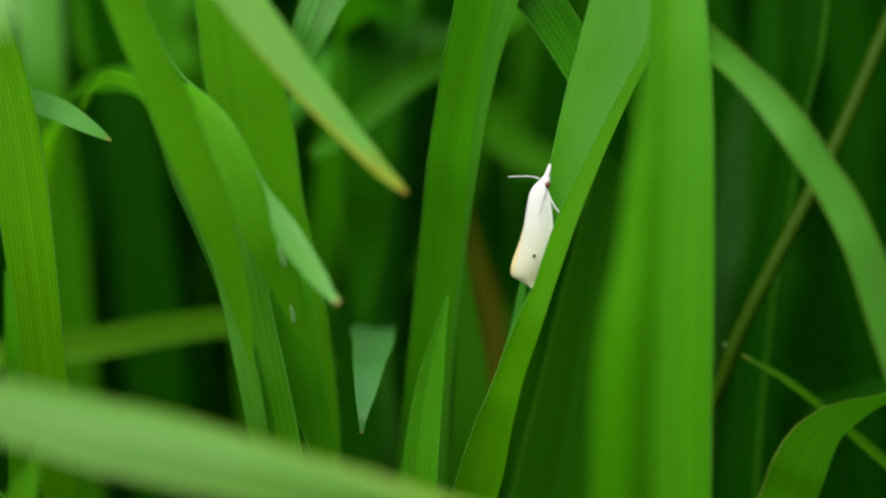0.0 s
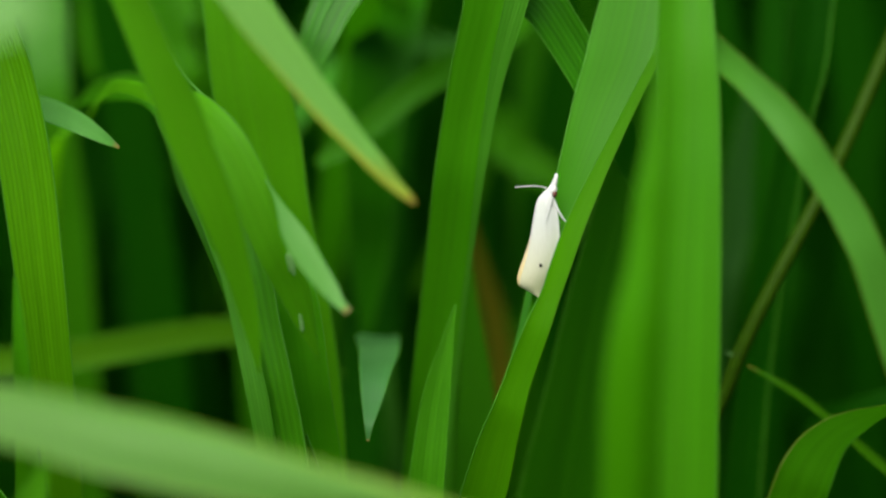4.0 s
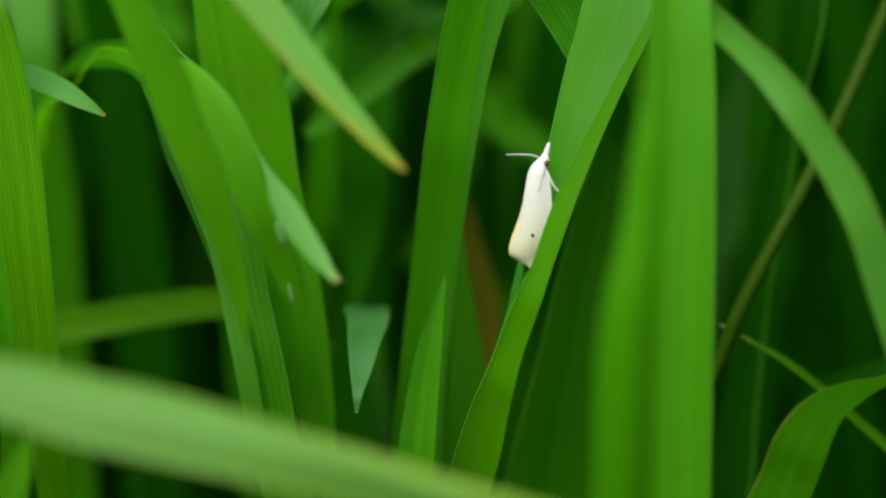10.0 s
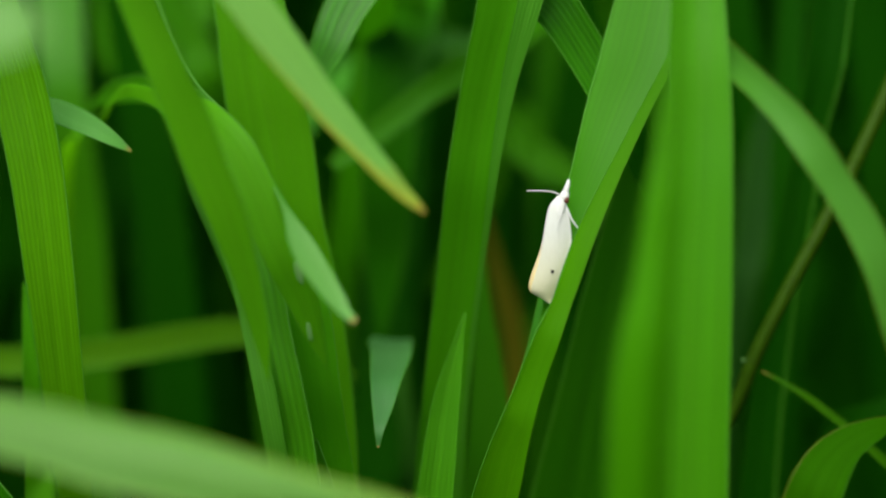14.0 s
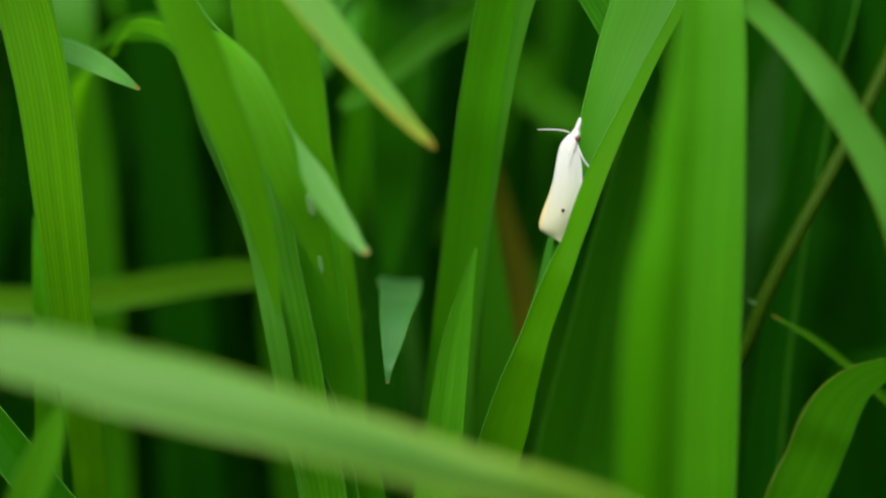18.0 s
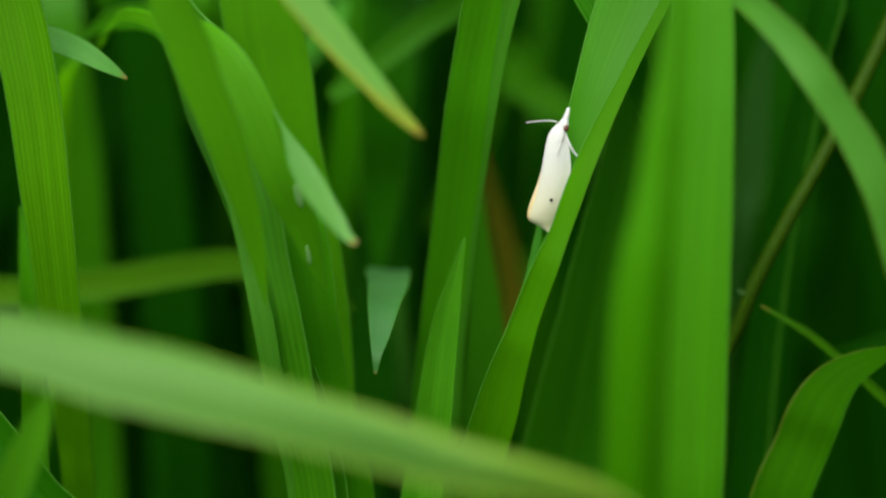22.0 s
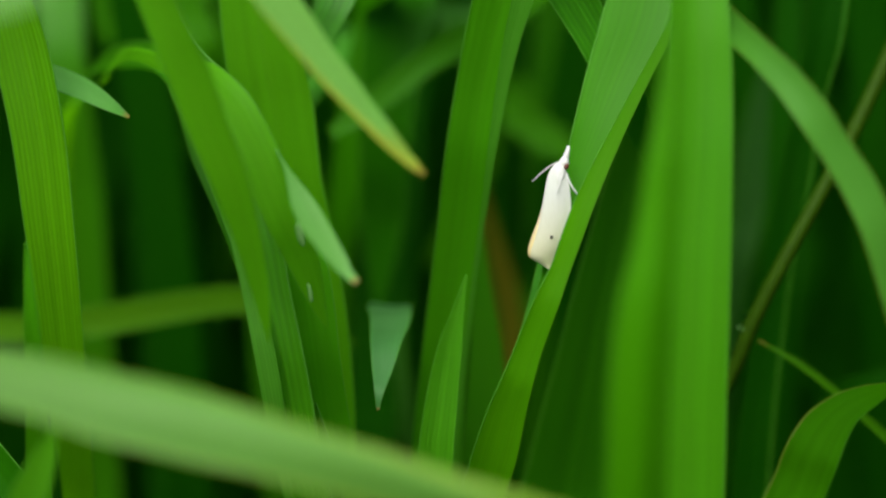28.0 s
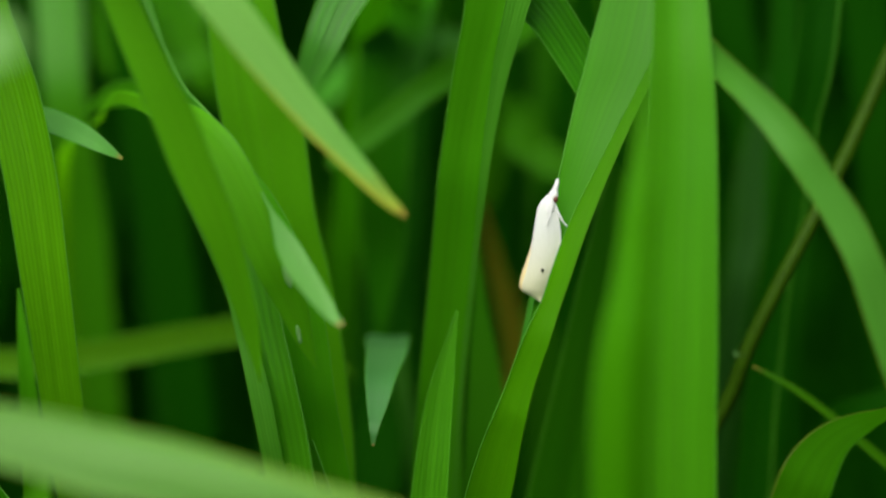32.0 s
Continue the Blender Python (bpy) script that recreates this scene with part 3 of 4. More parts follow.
leaf(label='soft bright rice leaf hanging close before an arched one', mat=BRISK, fold=0.08, anchor=8,
     rows=[(-75.0, -10.0, 110.0, 4.00, 0), (-76.0, -12.0, 330.0, 5.00, 0), (-66.0, -18.0, 452.0, 6.00, 0), (-52.0, -22.0, 474.0, 6.00, 0), (-35.5, -25.8, 460.8, 3.63, -0), (-32.8, -26.8, 453.2, 3.52, -2), (-31.6, -27.0, 449.9, 3.52, -2), (-29.5, -27.4, 444.7, 3.70, -1), (-28.2, -27.6, 441.5, 3.86, -1), (-26.9, -27.6, 438.6, 4.14, -1), (-25.2, -27.6, 433.7, 4.13, -1), (-23.0, -27.3, 427.9, 3.66, -1), (-21.4, -26.5, 421.9, 2.76, -1), (-20.2, -25.6, 415.8, 1.74, 0), (-19.5, -25.2, 410.7, 0.29, 5)])
# Arching leaf's twisted end, built separately; BLUNT's pale base imitates its sheen.
droop_leaf = leaf(label='pale blunt drooping end of the arching rice leaf', mat=BLUNT, fold=0.08, anchor=-4,
     rows=[(-102.0, 145.0, 110.0, 4.00, 0), (-101.0, 145.0, 330.0, 3.00, 0), (-81.4, 156.1, 480.6, 2.00, 0), (-59.7, 110.3, 455.5, 0.87, 0), (-51.2, 80.2, 448.2, 0.65, 0), (-43.2, 51.3, 442.4, 0.58, 0), (-36.5, 26.1, 439.1, 0.31, 0), (-30.6, 6.2, 437.0, 0.20, 0), (-27.2, -1.2, 435.6, 0.19, 0), (-23.8, -7.8, 433.4, 0.20, 0), (-21.2, -13.0, 430.8, 0.21, 0), (-18.5, -18.7, 428.1, 0.33, 20), (-17.2, -22.0, 426.6, 1.37, 30), (-16.1, -24.4, 425.1, 2.47, 35), (-14.7, -26.9, 423.3, 2.83, 38), (-13.4, -28.7, 421.9, 2.49, 38), (-12.1, -30.1, 420.5, 1.93, 36), (-11.2, -31.0, 419.5, 1.19, 32), (-10.2, -31.9, 418.8, 0.80, 30)])
leaf(label='rice leaf blade standing close beside another', mat=FRESH, fold=0.05, anchor=4, bend=((0.2, -0.4, 1),),
     rows=[(-25.0, 0.0, 110.0, 4.00, 0), (-11.6, -4.2, 380.2, 4.50, 3), (-13.9, -6.0, 391.9, 4.35, 2), (-14.8, -6.2, 397.4, 4.25, 2), (-15.7, -6.5, 403.8, 4.28, 1), (-16.5, -5.8, 409.3, 4.60, 0), (-17.5, -5.2, 413.7, 4.97, -1), (-19.1, -3.8, 417.9, 4.79, -2), (-21.0, -2.4, 422.2, 4.68, -2), (-23.5, -1.1, 426.5, 3.85, 3), (-27.6, -1.2, 433.4, 0.30, 0)])
# Darker MIDDLE stands in for the shade on the curled underside.
leaf(label='rice leaf curling over, darkened for its shaded underside', mat=MIDDLE, fold=0.12, anchor=4, rim='pale',
     rows=[(-32.0, 2.0, 110.0, 4.00, 0), (-14.1, -9.2, 381.1, 4.37, 0), (-20.3, -4.4, 403.6, 3.71, 0), (-25.2, -0.6, 417.0, 4.15, 0), (-27.3, 1.4, 421.5, 4.34, 0), (-29.6, 4.4, 426.0, 4.70, 0), (-31.7, 8.8, 432.4, 5.29, 0), (-34.5, 13.3, 434.3, 4.72, 5), (-38.3, 20.5, 434.4, 4.13, 12), (-43.4, 30.5, 433.4, 4.14, 20), (-49.0, 42.3, 431.2, 3.32, 24), (-53.5, 52.8, 427.9, 2.20, 24), (-57.0, 60.2, 424.1, 0.30, 24)])
leaf(label='bright ribbed rice leaf standing upright', mat=STRIPED, fold=0.0, anchor=5, rim='pale', bend=((-0.45, -0.75, -1), (0.35, 0.25, 1)),
     rows=[(-28.0, -4.0, 110.0, 4.00, 0), (-15.7, -11.3, 383.1, 4.78, 3), (-17.8, -11.7, 393.9, 4.85, 2), (-18.7, -11.4, 399.7, 5.02, 1), (-19.8, -10.9, 405.4, 5.00, 0), (-21.3, -9.2, 411.4, 5.07, -1), (-22.7, -7.5, 417.1, 5.53, -2), (-24.7, -5.3, 422.1, 5.62, -4), (-27.0, -3.0, 427.2, 5.60, -6), (-29.3, -0.0, 431.2, 5.14, -8), (-32.1, 2.5, 434.8, 3.70, -11), (-32.5, 4.5, 436.5, 0.30, 0)])
# Added strip, no leaf of its own: paints the sheen along the ribbed blade.
leaf(label='pale strip imitating the sheen along a ribbed leaf', mat=PALE_RIBBED, fold=0.05, anchor=4,
     rows=[(-29.0, -6.0, 110.0, 3.00, 0), (-17.6, -10.4, 382.7, 2.31, 2), (-19.5, -11.7, 393.9, 2.27, 3), (-20.4, -12.5, 400.0, 2.24, 2), (-21.4, -12.1, 405.7, 2.30, 0), (-22.9, -10.4, 411.7, 1.99, -1), (-24.4, -9.0, 416.5, 1.44, -2), (-26.0, -7.7, 419.9, 0.38, -3)])
leaf(label='ribbed yellow-green rice leaf standing upright', mat=GOLDEN, fold=0.16, anchor=4,
     rows=[(-45.0, 16.0, 110.0, 4.00, 0), (-46.8, 8.6, 373.7, 4.08, 0), (-45.6, 1.2, 386.8, 4.02, 0), (-45.3, -2.8, 396.7, 4.68, 0), (-45.5, -4.8, 407.0, 5.04, 0), (-46.1, -5.5, 417.7, 5.58, 0), (-47.4, -4.2, 429.0, 6.02, 0), (-49.5, -2.2, 438.2, 6.16, 0), (-51.9, -0.6, 446.0, 5.21, 0), (-53.1, 0.5, 450.9, 5.32, 0), (-60.5, 8.8, 470.8, 4.00, 0), (-66.0, 16.0, 490.1, 0.30, 0)])
leaf(label='narrow young rice leaf with a needle tip', mat=FRESH, fold=0.2, anchor=-2,
     rows=[(-48.0, 2.0, 110.0, 3.00, 0), (-46.5, -13.9, 383.0, 3.15, 0), (-45.2, -18.7, 399.3, 2.41, 0), (-44.5, -21.5, 405.2, 2.12, 0), (-44.4, -22.4, 410.4, 1.69, 0), (-44.6, -22.2, 415.1, 1.10, 0), (-45.0, -21.3, 419.8, 0.25, 0)])
pointed_leaf = leaf(label='small pale rice leaf tip with brown point', mat=BLUISH, fold=0.12, anchor=-3, browning=0.06,
     rows=[(-70.0, 35.0, 110.0, 4.00, 0), (-73.7, 16.3, 409.8, 4.00, 0), (-69.7, 15.9, 436.7, 4.00, 0), (-58.0, 11.1, 438.5, 3.60, 0), (-50.0, 6.2, 434.5, 3.12, 32), (-46.9, 4.0, 433.9, 3.23, 32), (-43.3, 1.8, 432.9, 2.82, 30), (-39.7, -0.6, 431.5, 1.62, 20), (-37.1, -2.8, 430.5, 0.30, 0)])
leaf(label='soft pale rice leaf standing in the clump', mat=MEDIUM, fold=0.1, anchor=-3,
     rows=[(-65.0, 70.0, 110.0, 4.00, 0), (-67.5, 115.8, 329.4, 8.53, 0), (-67.5, 114.3, 365.7, 7.78, 0), (-68.4, 113.1, 397.7, 7.57, 0), (-70.6, 112.8, 423.1, 7.63, 0), (-72.9, 121.6, 437.4, 8.30, 0), (-75.0, 129.0, 445.1, 8.25, 0), (-87.2, 182.1, 479.8, 0.34, 0)])
leaf(label='wide pale rice leaf lying across the others', mat=SHEEN_TIP, fold=0.0, anchor=8, rim='brown', bend=((-0.72, -1.5, -1), (0.48, -0.8, 1), (0.68, 1.2, 1)),
     rows=[(-75.0, -70.0, 110.0, 4.00, 0), (-82.0, -66.0, 330.0, 6.00, 0), (-61.3, -70.6, 415.3, 4.65, 0), (-45.1, -68.4, 421.7, 6.19, 48), (-39.9, -68.4, 421.0, 6.15, 44), (-35.5, -68.6, 420.2, 6.19, 39), (-31.2, -68.8, 419.2, 6.08, 33), (-26.9, -69.2, 418.0, 6.08, 27), (-22.6, -69.4, 417.0, 5.79, 21), (-18.3, -69.7, 415.9, 5.34, 16), (-14.0, -70.1, 414.8, 4.70, 10), (-9.7, -70.4, 413.6, 4.39, 2), (-5.3, -70.7, 412.4, 4.24, -6), (-1.0, -71.1, 411.2, 3.93, -8), (3.3, -71.4, 410.3, 3.49, -10), (7.7, -71.0, 409.2, 2.92, -15), (10.7, -70.6, 408.3, 2.44, -20), (13.2, -70.4, 407.5, 1.54, -40), (14.0, -70.4, 407.2, 1.12, -69)])
hanging_leaf = leaf(label='short rice leaf tip bent over and hanging', mat=GREYISH, fold=0.08, anchor=-3,
     rows=[(-10.0, 150.0, 110.0, 4.00, 0), (-9.0, 120.0, 340.0, 3.00, 0), (-9.6, 60.5, 387.2, 3.00, 0), (-9.7, 44.3, 396.2, 4.88, 0), (-9.4, 27.9, 400.1, 5.71, 0), (-8.7, 12.2, 402.7, 4.89, 0), (-8.7, -0.3, 403.5, 3.59, 0), (-8.9, -4.9, 401.4, 2.23, 0), (-9.1, -7.8, 399.7, 0.99, 0), (-9.2, -8.4, 398.0, 0.30, 0)])
ribbed_tip_leaf = leaf(label='upright rice leaf tip with fine ribs', mat=STRIPED, fold=0.25, anchor=-3,
     rows=[(-4.0, -6.0, 110.0, 4.00, 0), (-3.9, -20.5, 385.8, 4.28, 0), (-2.8, -18.7, 394.1, 3.92, 0), (-2.3, -18.1, 399.1, 3.62, 0), (-1.6, -17.0, 405.1, 3.00, 0), (-1.1, -16.5, 408.1, 2.45, 0), (-0.5, -16.0, 411.0, 1.54, 0), (0.0, -15.5, 413.4, 0.82, 0), (0.5, -15.0, 415.5, 0.25, 0)])
leaf(label='withered brown rice leaf deep in the clump', mat=DRY, fold=0.2, anchor=-3,
     rows=[(0.0, 70.0, 110.0, 3.00, 0), (-2.0, 86.6, 341.5, 4.00, 0), (5.0, 91.1, 362.5, 3.60, 0), (8.3, 93.1, 372.0, 3.80, 0), (9.3, 94.3, 377.7, 4.00, 0), (8.0, 96.3, 387.2, 4.04, 0), (5.8, 98.0, 394.8, 3.01, 0), (3.0, 100.6, 407.1, 0.30, 0)])
leaf(label='blurred olive rice leaf lying sideways in the clump', mat=OLIVE, fold=0.1, anchor=3,
     rows=[(-110.0, 80.0, 110.0, 4.00, 0), (-84.1, 57.8, 385.3, 4.60, 9), (-64.5, 58.6, 388.9, 4.28, -0), (-53.5, 58.9, 390.3, 4.46, -0), (-41.1, 59.4, 392.5, 4.28, -0), (-32.5, 59.6, 393.4, 3.92, -0), (-22.6, 59.2, 391.5, 2.13, -9), (-14.6, 41.1, 391.8, 0.30, 0)])
leaf(label='rice leaf with ribbed underside, bent over at its end', mat=RIBBED, fold=0.1, anchor=3,
     rows=[(-30.0, 190.0, 110.0, 4.00, 0), (-26.0, 170.0, 330.0, 6.00, 0), (-4.8, 42.6, 471.2, 6.00, 0), (-12.4, 24.6, 449.1, 6.05, 0), (-14.9, 21.6, 444.4, 5.09, 0), (-16.3, 19.9, 441.1, 4.46, 0), (-17.9, 19.2, 437.7, 3.25, 0), (-19.4, 17.8, 431.6, 0.30, 0)])
leaf(label='slanting rice leaf leaning across', mat=MEDIUM, fold=0.1, anchor=6,
     rows=[(45.0, 200.0, 110.0, 4.00, 0), (42.0, 190.0, 330.0, 5.00, 0), (20.0, 100.0, 448.0, 4.00, 0), (10.0, 74.0, 438.0, 3.80, 0), (2.1, 61.8, 434.2, 4.25, 10), (-5.6, 60.8, 429.5, 3.95, 0), (-10.5, 60.0, 425.7, 3.72, 0), (-15.5, 59.3, 422.0, 3.33, 0), (-19.3, 58.7, 419.1, 1.56, 0)])
leaf(label='upright dark rice leaf with a pale edge', mat=SHADE_DARK, fold=0.2, anchor=4, rim='pale',
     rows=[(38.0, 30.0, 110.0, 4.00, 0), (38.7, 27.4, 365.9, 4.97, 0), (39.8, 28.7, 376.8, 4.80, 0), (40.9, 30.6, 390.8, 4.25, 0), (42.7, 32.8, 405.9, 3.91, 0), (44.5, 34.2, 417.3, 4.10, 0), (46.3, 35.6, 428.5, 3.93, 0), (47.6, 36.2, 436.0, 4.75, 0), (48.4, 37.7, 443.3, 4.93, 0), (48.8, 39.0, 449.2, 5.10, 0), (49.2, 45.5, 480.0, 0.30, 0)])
leaf(label='soft rice leaf leaning low in the clump', mat=TENDER, fold=0.15, anchor=3,
     rows=[(-57.0, -20.0, 110.0, 4.00, 0), (-43.8, -47.6, 389.6, 3.96, -3), (-41.9, -46.0, 395.7, 3.03, 0), (-40.4, -45.0, 399.8, 3.34, -0), (-39.1, -44.2, 402.8, 2.92, -0), (-38.2, -43.5, 405.3, 1.88, -0), (-37.6, -43.0, 407.3, 0.31, -0)])
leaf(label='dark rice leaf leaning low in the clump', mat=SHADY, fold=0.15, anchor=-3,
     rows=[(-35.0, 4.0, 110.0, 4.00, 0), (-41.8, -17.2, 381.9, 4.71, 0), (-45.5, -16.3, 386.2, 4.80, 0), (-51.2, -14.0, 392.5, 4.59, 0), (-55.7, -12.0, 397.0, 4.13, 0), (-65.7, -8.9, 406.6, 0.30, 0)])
# Back half of the folded leaf continuing down, added as a separate blade.
leaf(label='lower underside of the folded leaf, built as a separate blade', mat=BLUISH, fold=0.05, anchor=-3,
     rows=[(-12.0, 14.0, 110.0, 3.00, 0), (2.7, -4.5, 379.2, 3.24, 0), (5.7, -1.5, 393.5, 2.59, 0), (7.2, -0.6, 400.1, 2.88, 0), (8.9, 0.3, 406.7, 2.67, 0), (10.0, 0.9, 410.6, 3.10, 0), (11.1, 1.5, 414.6, 3.46, 0), (12.7, 2.1, 419.8, 2.89, 0), (13.5, 2.9, 426.3, 0.30, 0)])
leaf(label='rice leaf deep in the clump, shade put into its green', mat=SHADE_DARK, fold=0.1, anchor=-3,
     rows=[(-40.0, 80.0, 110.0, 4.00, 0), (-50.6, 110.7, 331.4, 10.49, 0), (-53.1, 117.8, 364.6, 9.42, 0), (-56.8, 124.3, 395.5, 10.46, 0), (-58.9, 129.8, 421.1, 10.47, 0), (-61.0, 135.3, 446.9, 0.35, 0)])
leaf(label='rice leaf deep in the clump, shade put into its green', mat=SHADE_DARK, fold=0.1, anchor=-3,
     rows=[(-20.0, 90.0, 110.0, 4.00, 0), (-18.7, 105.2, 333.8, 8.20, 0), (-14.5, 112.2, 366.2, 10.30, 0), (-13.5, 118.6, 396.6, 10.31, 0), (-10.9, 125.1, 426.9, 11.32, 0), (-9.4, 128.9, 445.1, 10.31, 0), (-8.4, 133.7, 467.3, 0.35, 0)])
leaf(label='soft rice leaf top bending away over others', mat=SHADE_DARK, fold=0.06, anchor=-5,
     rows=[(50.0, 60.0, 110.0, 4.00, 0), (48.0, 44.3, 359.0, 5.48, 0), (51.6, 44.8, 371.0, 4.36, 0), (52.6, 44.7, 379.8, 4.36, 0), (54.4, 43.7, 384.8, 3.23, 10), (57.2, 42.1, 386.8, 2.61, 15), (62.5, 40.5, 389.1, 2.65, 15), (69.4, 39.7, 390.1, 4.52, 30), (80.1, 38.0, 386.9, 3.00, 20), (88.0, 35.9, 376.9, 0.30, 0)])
leaf(label='wide pale rice leaf hanging close overhead', mat=SHEEN, fold=0.05, anchor=-4,
     rows=[(-125.0, -110.0, 110.0, 4.0, 0), (-128.0, -105.0, 330.0, 6.0, 0), (-56.6, -75.7, 443.4, 5.0, 0), (-49.0, -77.4, 449.9, 4.5, 15), (-41.4, -81.2, 451.4, 4.95, 20), (-34.8, -83.2, 451.7, 6.08, 20), (-31.200000000000003, -84.2, 451.8, 5.64, 20), (-28.6, -84.2, 451.7, 4.27, 20), (-26.3, -84.2, 451.5, 0.5, 0)])
leaf(label='pale rice leaf leaning through the clump', mat=BLUISH, fold=0.06, anchor=-4,
     rows=[(-60.0, 230.0, 110.0, 4.00, 0), (-55.0, 220.0, 330.0, 6.00, 0), (-39.9, 140.0, 400.2, 6.00, 30), (-29.6, 138.2, 415.6, 7.96, 40), (-19.9, 136.0, 424.7, 8.79, 45), (-10.5, 134.8, 428.6, 7.05, 40), (-0.4, 133.1, 430.3, 3.00, 0), (6.9, 130.4, 427.4, 0.30, 0)])
leaf(label='green rice leaf leaning through the clump', mat=MIDDLE, fold=0.06, anchor=-4,
     rows=[(60.0, 250.0, 110.0, 4.00, 0), (55.0, 240.0, 330.0, 6.00, 0), (18.6, 148.5, 406.6, 6.00, -30), (7.5, 143.6, 417.4, 7.63, -40), (-1.5, 142.6, 427.0, 8.57, -45), (-9.2, 141.6, 432.0, 5.84, -40), (-19.8, 140.5, 436.1, 3.00, 0), (-28.2, 137.8, 433.1, 0.30, 0)])
leaf(label='soft green rice leaf bending down among others', mat=FRESH, fold=0.06, anchor=-4,
     rows=[(-60.0, 190.0, 110.0, 4.00, 0), (-55.0, 180.0, 330.0, 5.00, 0), (-39.9, 155.0, 471.0, 7.00, 0), (-47.6, 135.0, 449.0, 13.90, 15), (-51.8, 127.8, 439.0, 13.38, 15), (-54.4, 122.9, 430.2, 11.73, 15), (-55.4, 119.6, 424.4, 8.09, 0), (-55.9, 117.7, 415.5, 0.30, 0)])
leaf(label='soft green rice leaf behind the folded one', mat=MIDDLE, fold=0.12, anchor=-3,
     rows=[(-14.0, 50.0, 110.0, 4.00, 0), (2.7, 25.5, 366.7, 6.86, 0), (3.4, 27.8, 377.2, 6.55, 0), (3.8, 29.7, 386.3, 5.80, 0), (3.7, 31.3, 393.8, 4.58, 0), (3.3, 32.5, 399.7, 3.20, 0), (3.1, 33.5, 404.2, 1.83, 0), (2.6, 35.4, 413.2, 0.30, 0)])
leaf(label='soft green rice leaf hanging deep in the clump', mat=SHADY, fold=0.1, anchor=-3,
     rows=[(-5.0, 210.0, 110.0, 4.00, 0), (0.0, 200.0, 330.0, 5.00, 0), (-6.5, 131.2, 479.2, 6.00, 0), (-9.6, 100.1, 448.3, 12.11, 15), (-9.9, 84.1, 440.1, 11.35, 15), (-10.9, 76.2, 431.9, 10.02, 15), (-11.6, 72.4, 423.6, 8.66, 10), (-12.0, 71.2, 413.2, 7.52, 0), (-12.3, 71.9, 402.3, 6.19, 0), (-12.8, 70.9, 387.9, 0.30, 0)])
# Folded margin of the tall broad leaf, added as a blade of its own.
leaf(label='pale folded margin of the tall broad leaf', mat=PALE_RIBBED, fold=0.1, anchor=-4,
     rows=[(-9.0, 28.0, 110.0, 4.00, 0), (-0.9, 15.7, 370.8, 0.58, 0), (-0.4, 14.9, 381.8, 0.58, 0), (0.4, 12.9, 396.1, 0.56, 0), (1.9, 10.0, 411.2, 0.48, 0), (2.8, 8.5, 418.5, 0.67, 0), (3.6, 7.0, 425.6, 0.99, 0), (4.5, 6.3, 432.4, 1.30, 0), (5.7, 5.5, 439.1, 1.91, 0), (7.3, 4.8, 445.6, 2.58, 0), (8.4, 4.8, 450.7, 2.95, 0), (9.1, 7.5, 464.6, 3.50, 0), (10.4, 12.5, 483.5, 0.30, 0)])
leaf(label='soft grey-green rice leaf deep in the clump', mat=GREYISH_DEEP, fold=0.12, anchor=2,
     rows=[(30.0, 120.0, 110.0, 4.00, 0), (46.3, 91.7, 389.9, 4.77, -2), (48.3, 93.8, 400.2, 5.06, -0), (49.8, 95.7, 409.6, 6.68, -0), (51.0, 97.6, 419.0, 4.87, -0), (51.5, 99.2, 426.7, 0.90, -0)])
leaf(label='soft bright rice leaf bending over behind others', mat=FRESH, fold=0.12, anchor=2,
     rows=[(-30.0, 190.0, 110.0, 4.00, 0), (-30.0, 170.0, 330.0, 4.00, 0), (-32.0, 135.0, 410.0, 4.00, 0), (-45.5, 118.7, 423.8, 6.13, -16), (-48.6, 120.1, 430.5, 6.21, -11), (-51.9, 121.2, 436.2, 5.93, -11), (-55.5, 122.3, 441.7, 5.76, -11)])
leaf(label='soft green rice leaf hanging behind a curled one', mat=FRESH, fold=0.12, anchor=2,
     rows=[(-120.0, 260.0, 110.0, 4.00, 0), (-115.0, 250.0, 330.0, 5.00, 0), (-88.0, 150.0, 482.0, 7.00, 0), (-72.0, 128.0, 486.0, 8.00, 0), (-63.3, 128.5, 447.5, 6.82, 72), (-63.7, 127.1, 440.4, 6.92, 72), (-64.4, 125.7, 433.3, 6.61, 72), (-64.7, 124.6, 428.2, 4.34, 72), (-64.6, 123.8, 424.2, 0.62, 72)])
leaf(label='soft green rice leaf leaning deep in the clump', mat=MEDIUM, fold=0.12, anchor=2,
     rows=[(-20.0, 220.0, 110.0, 4.00, 0), (-15.0, 200.0, 330.0, 5.00, 0), (4.0, 140.0, 400.0, 5.00, 0), (8.8, 126.8, 412.6, 6.32, 55), (13.5, 126.3, 409.9, 6.00, 62), (18.3, 125.7, 407.0, 5.27, 61), (22.9, 125.0, 403.6, 1.59, 61)])
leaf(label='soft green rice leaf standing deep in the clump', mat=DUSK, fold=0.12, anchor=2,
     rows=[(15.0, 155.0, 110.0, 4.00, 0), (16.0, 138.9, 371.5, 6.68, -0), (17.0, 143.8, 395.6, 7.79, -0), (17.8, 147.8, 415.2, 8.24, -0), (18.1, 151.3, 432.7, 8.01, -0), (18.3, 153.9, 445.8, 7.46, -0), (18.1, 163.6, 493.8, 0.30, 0)])
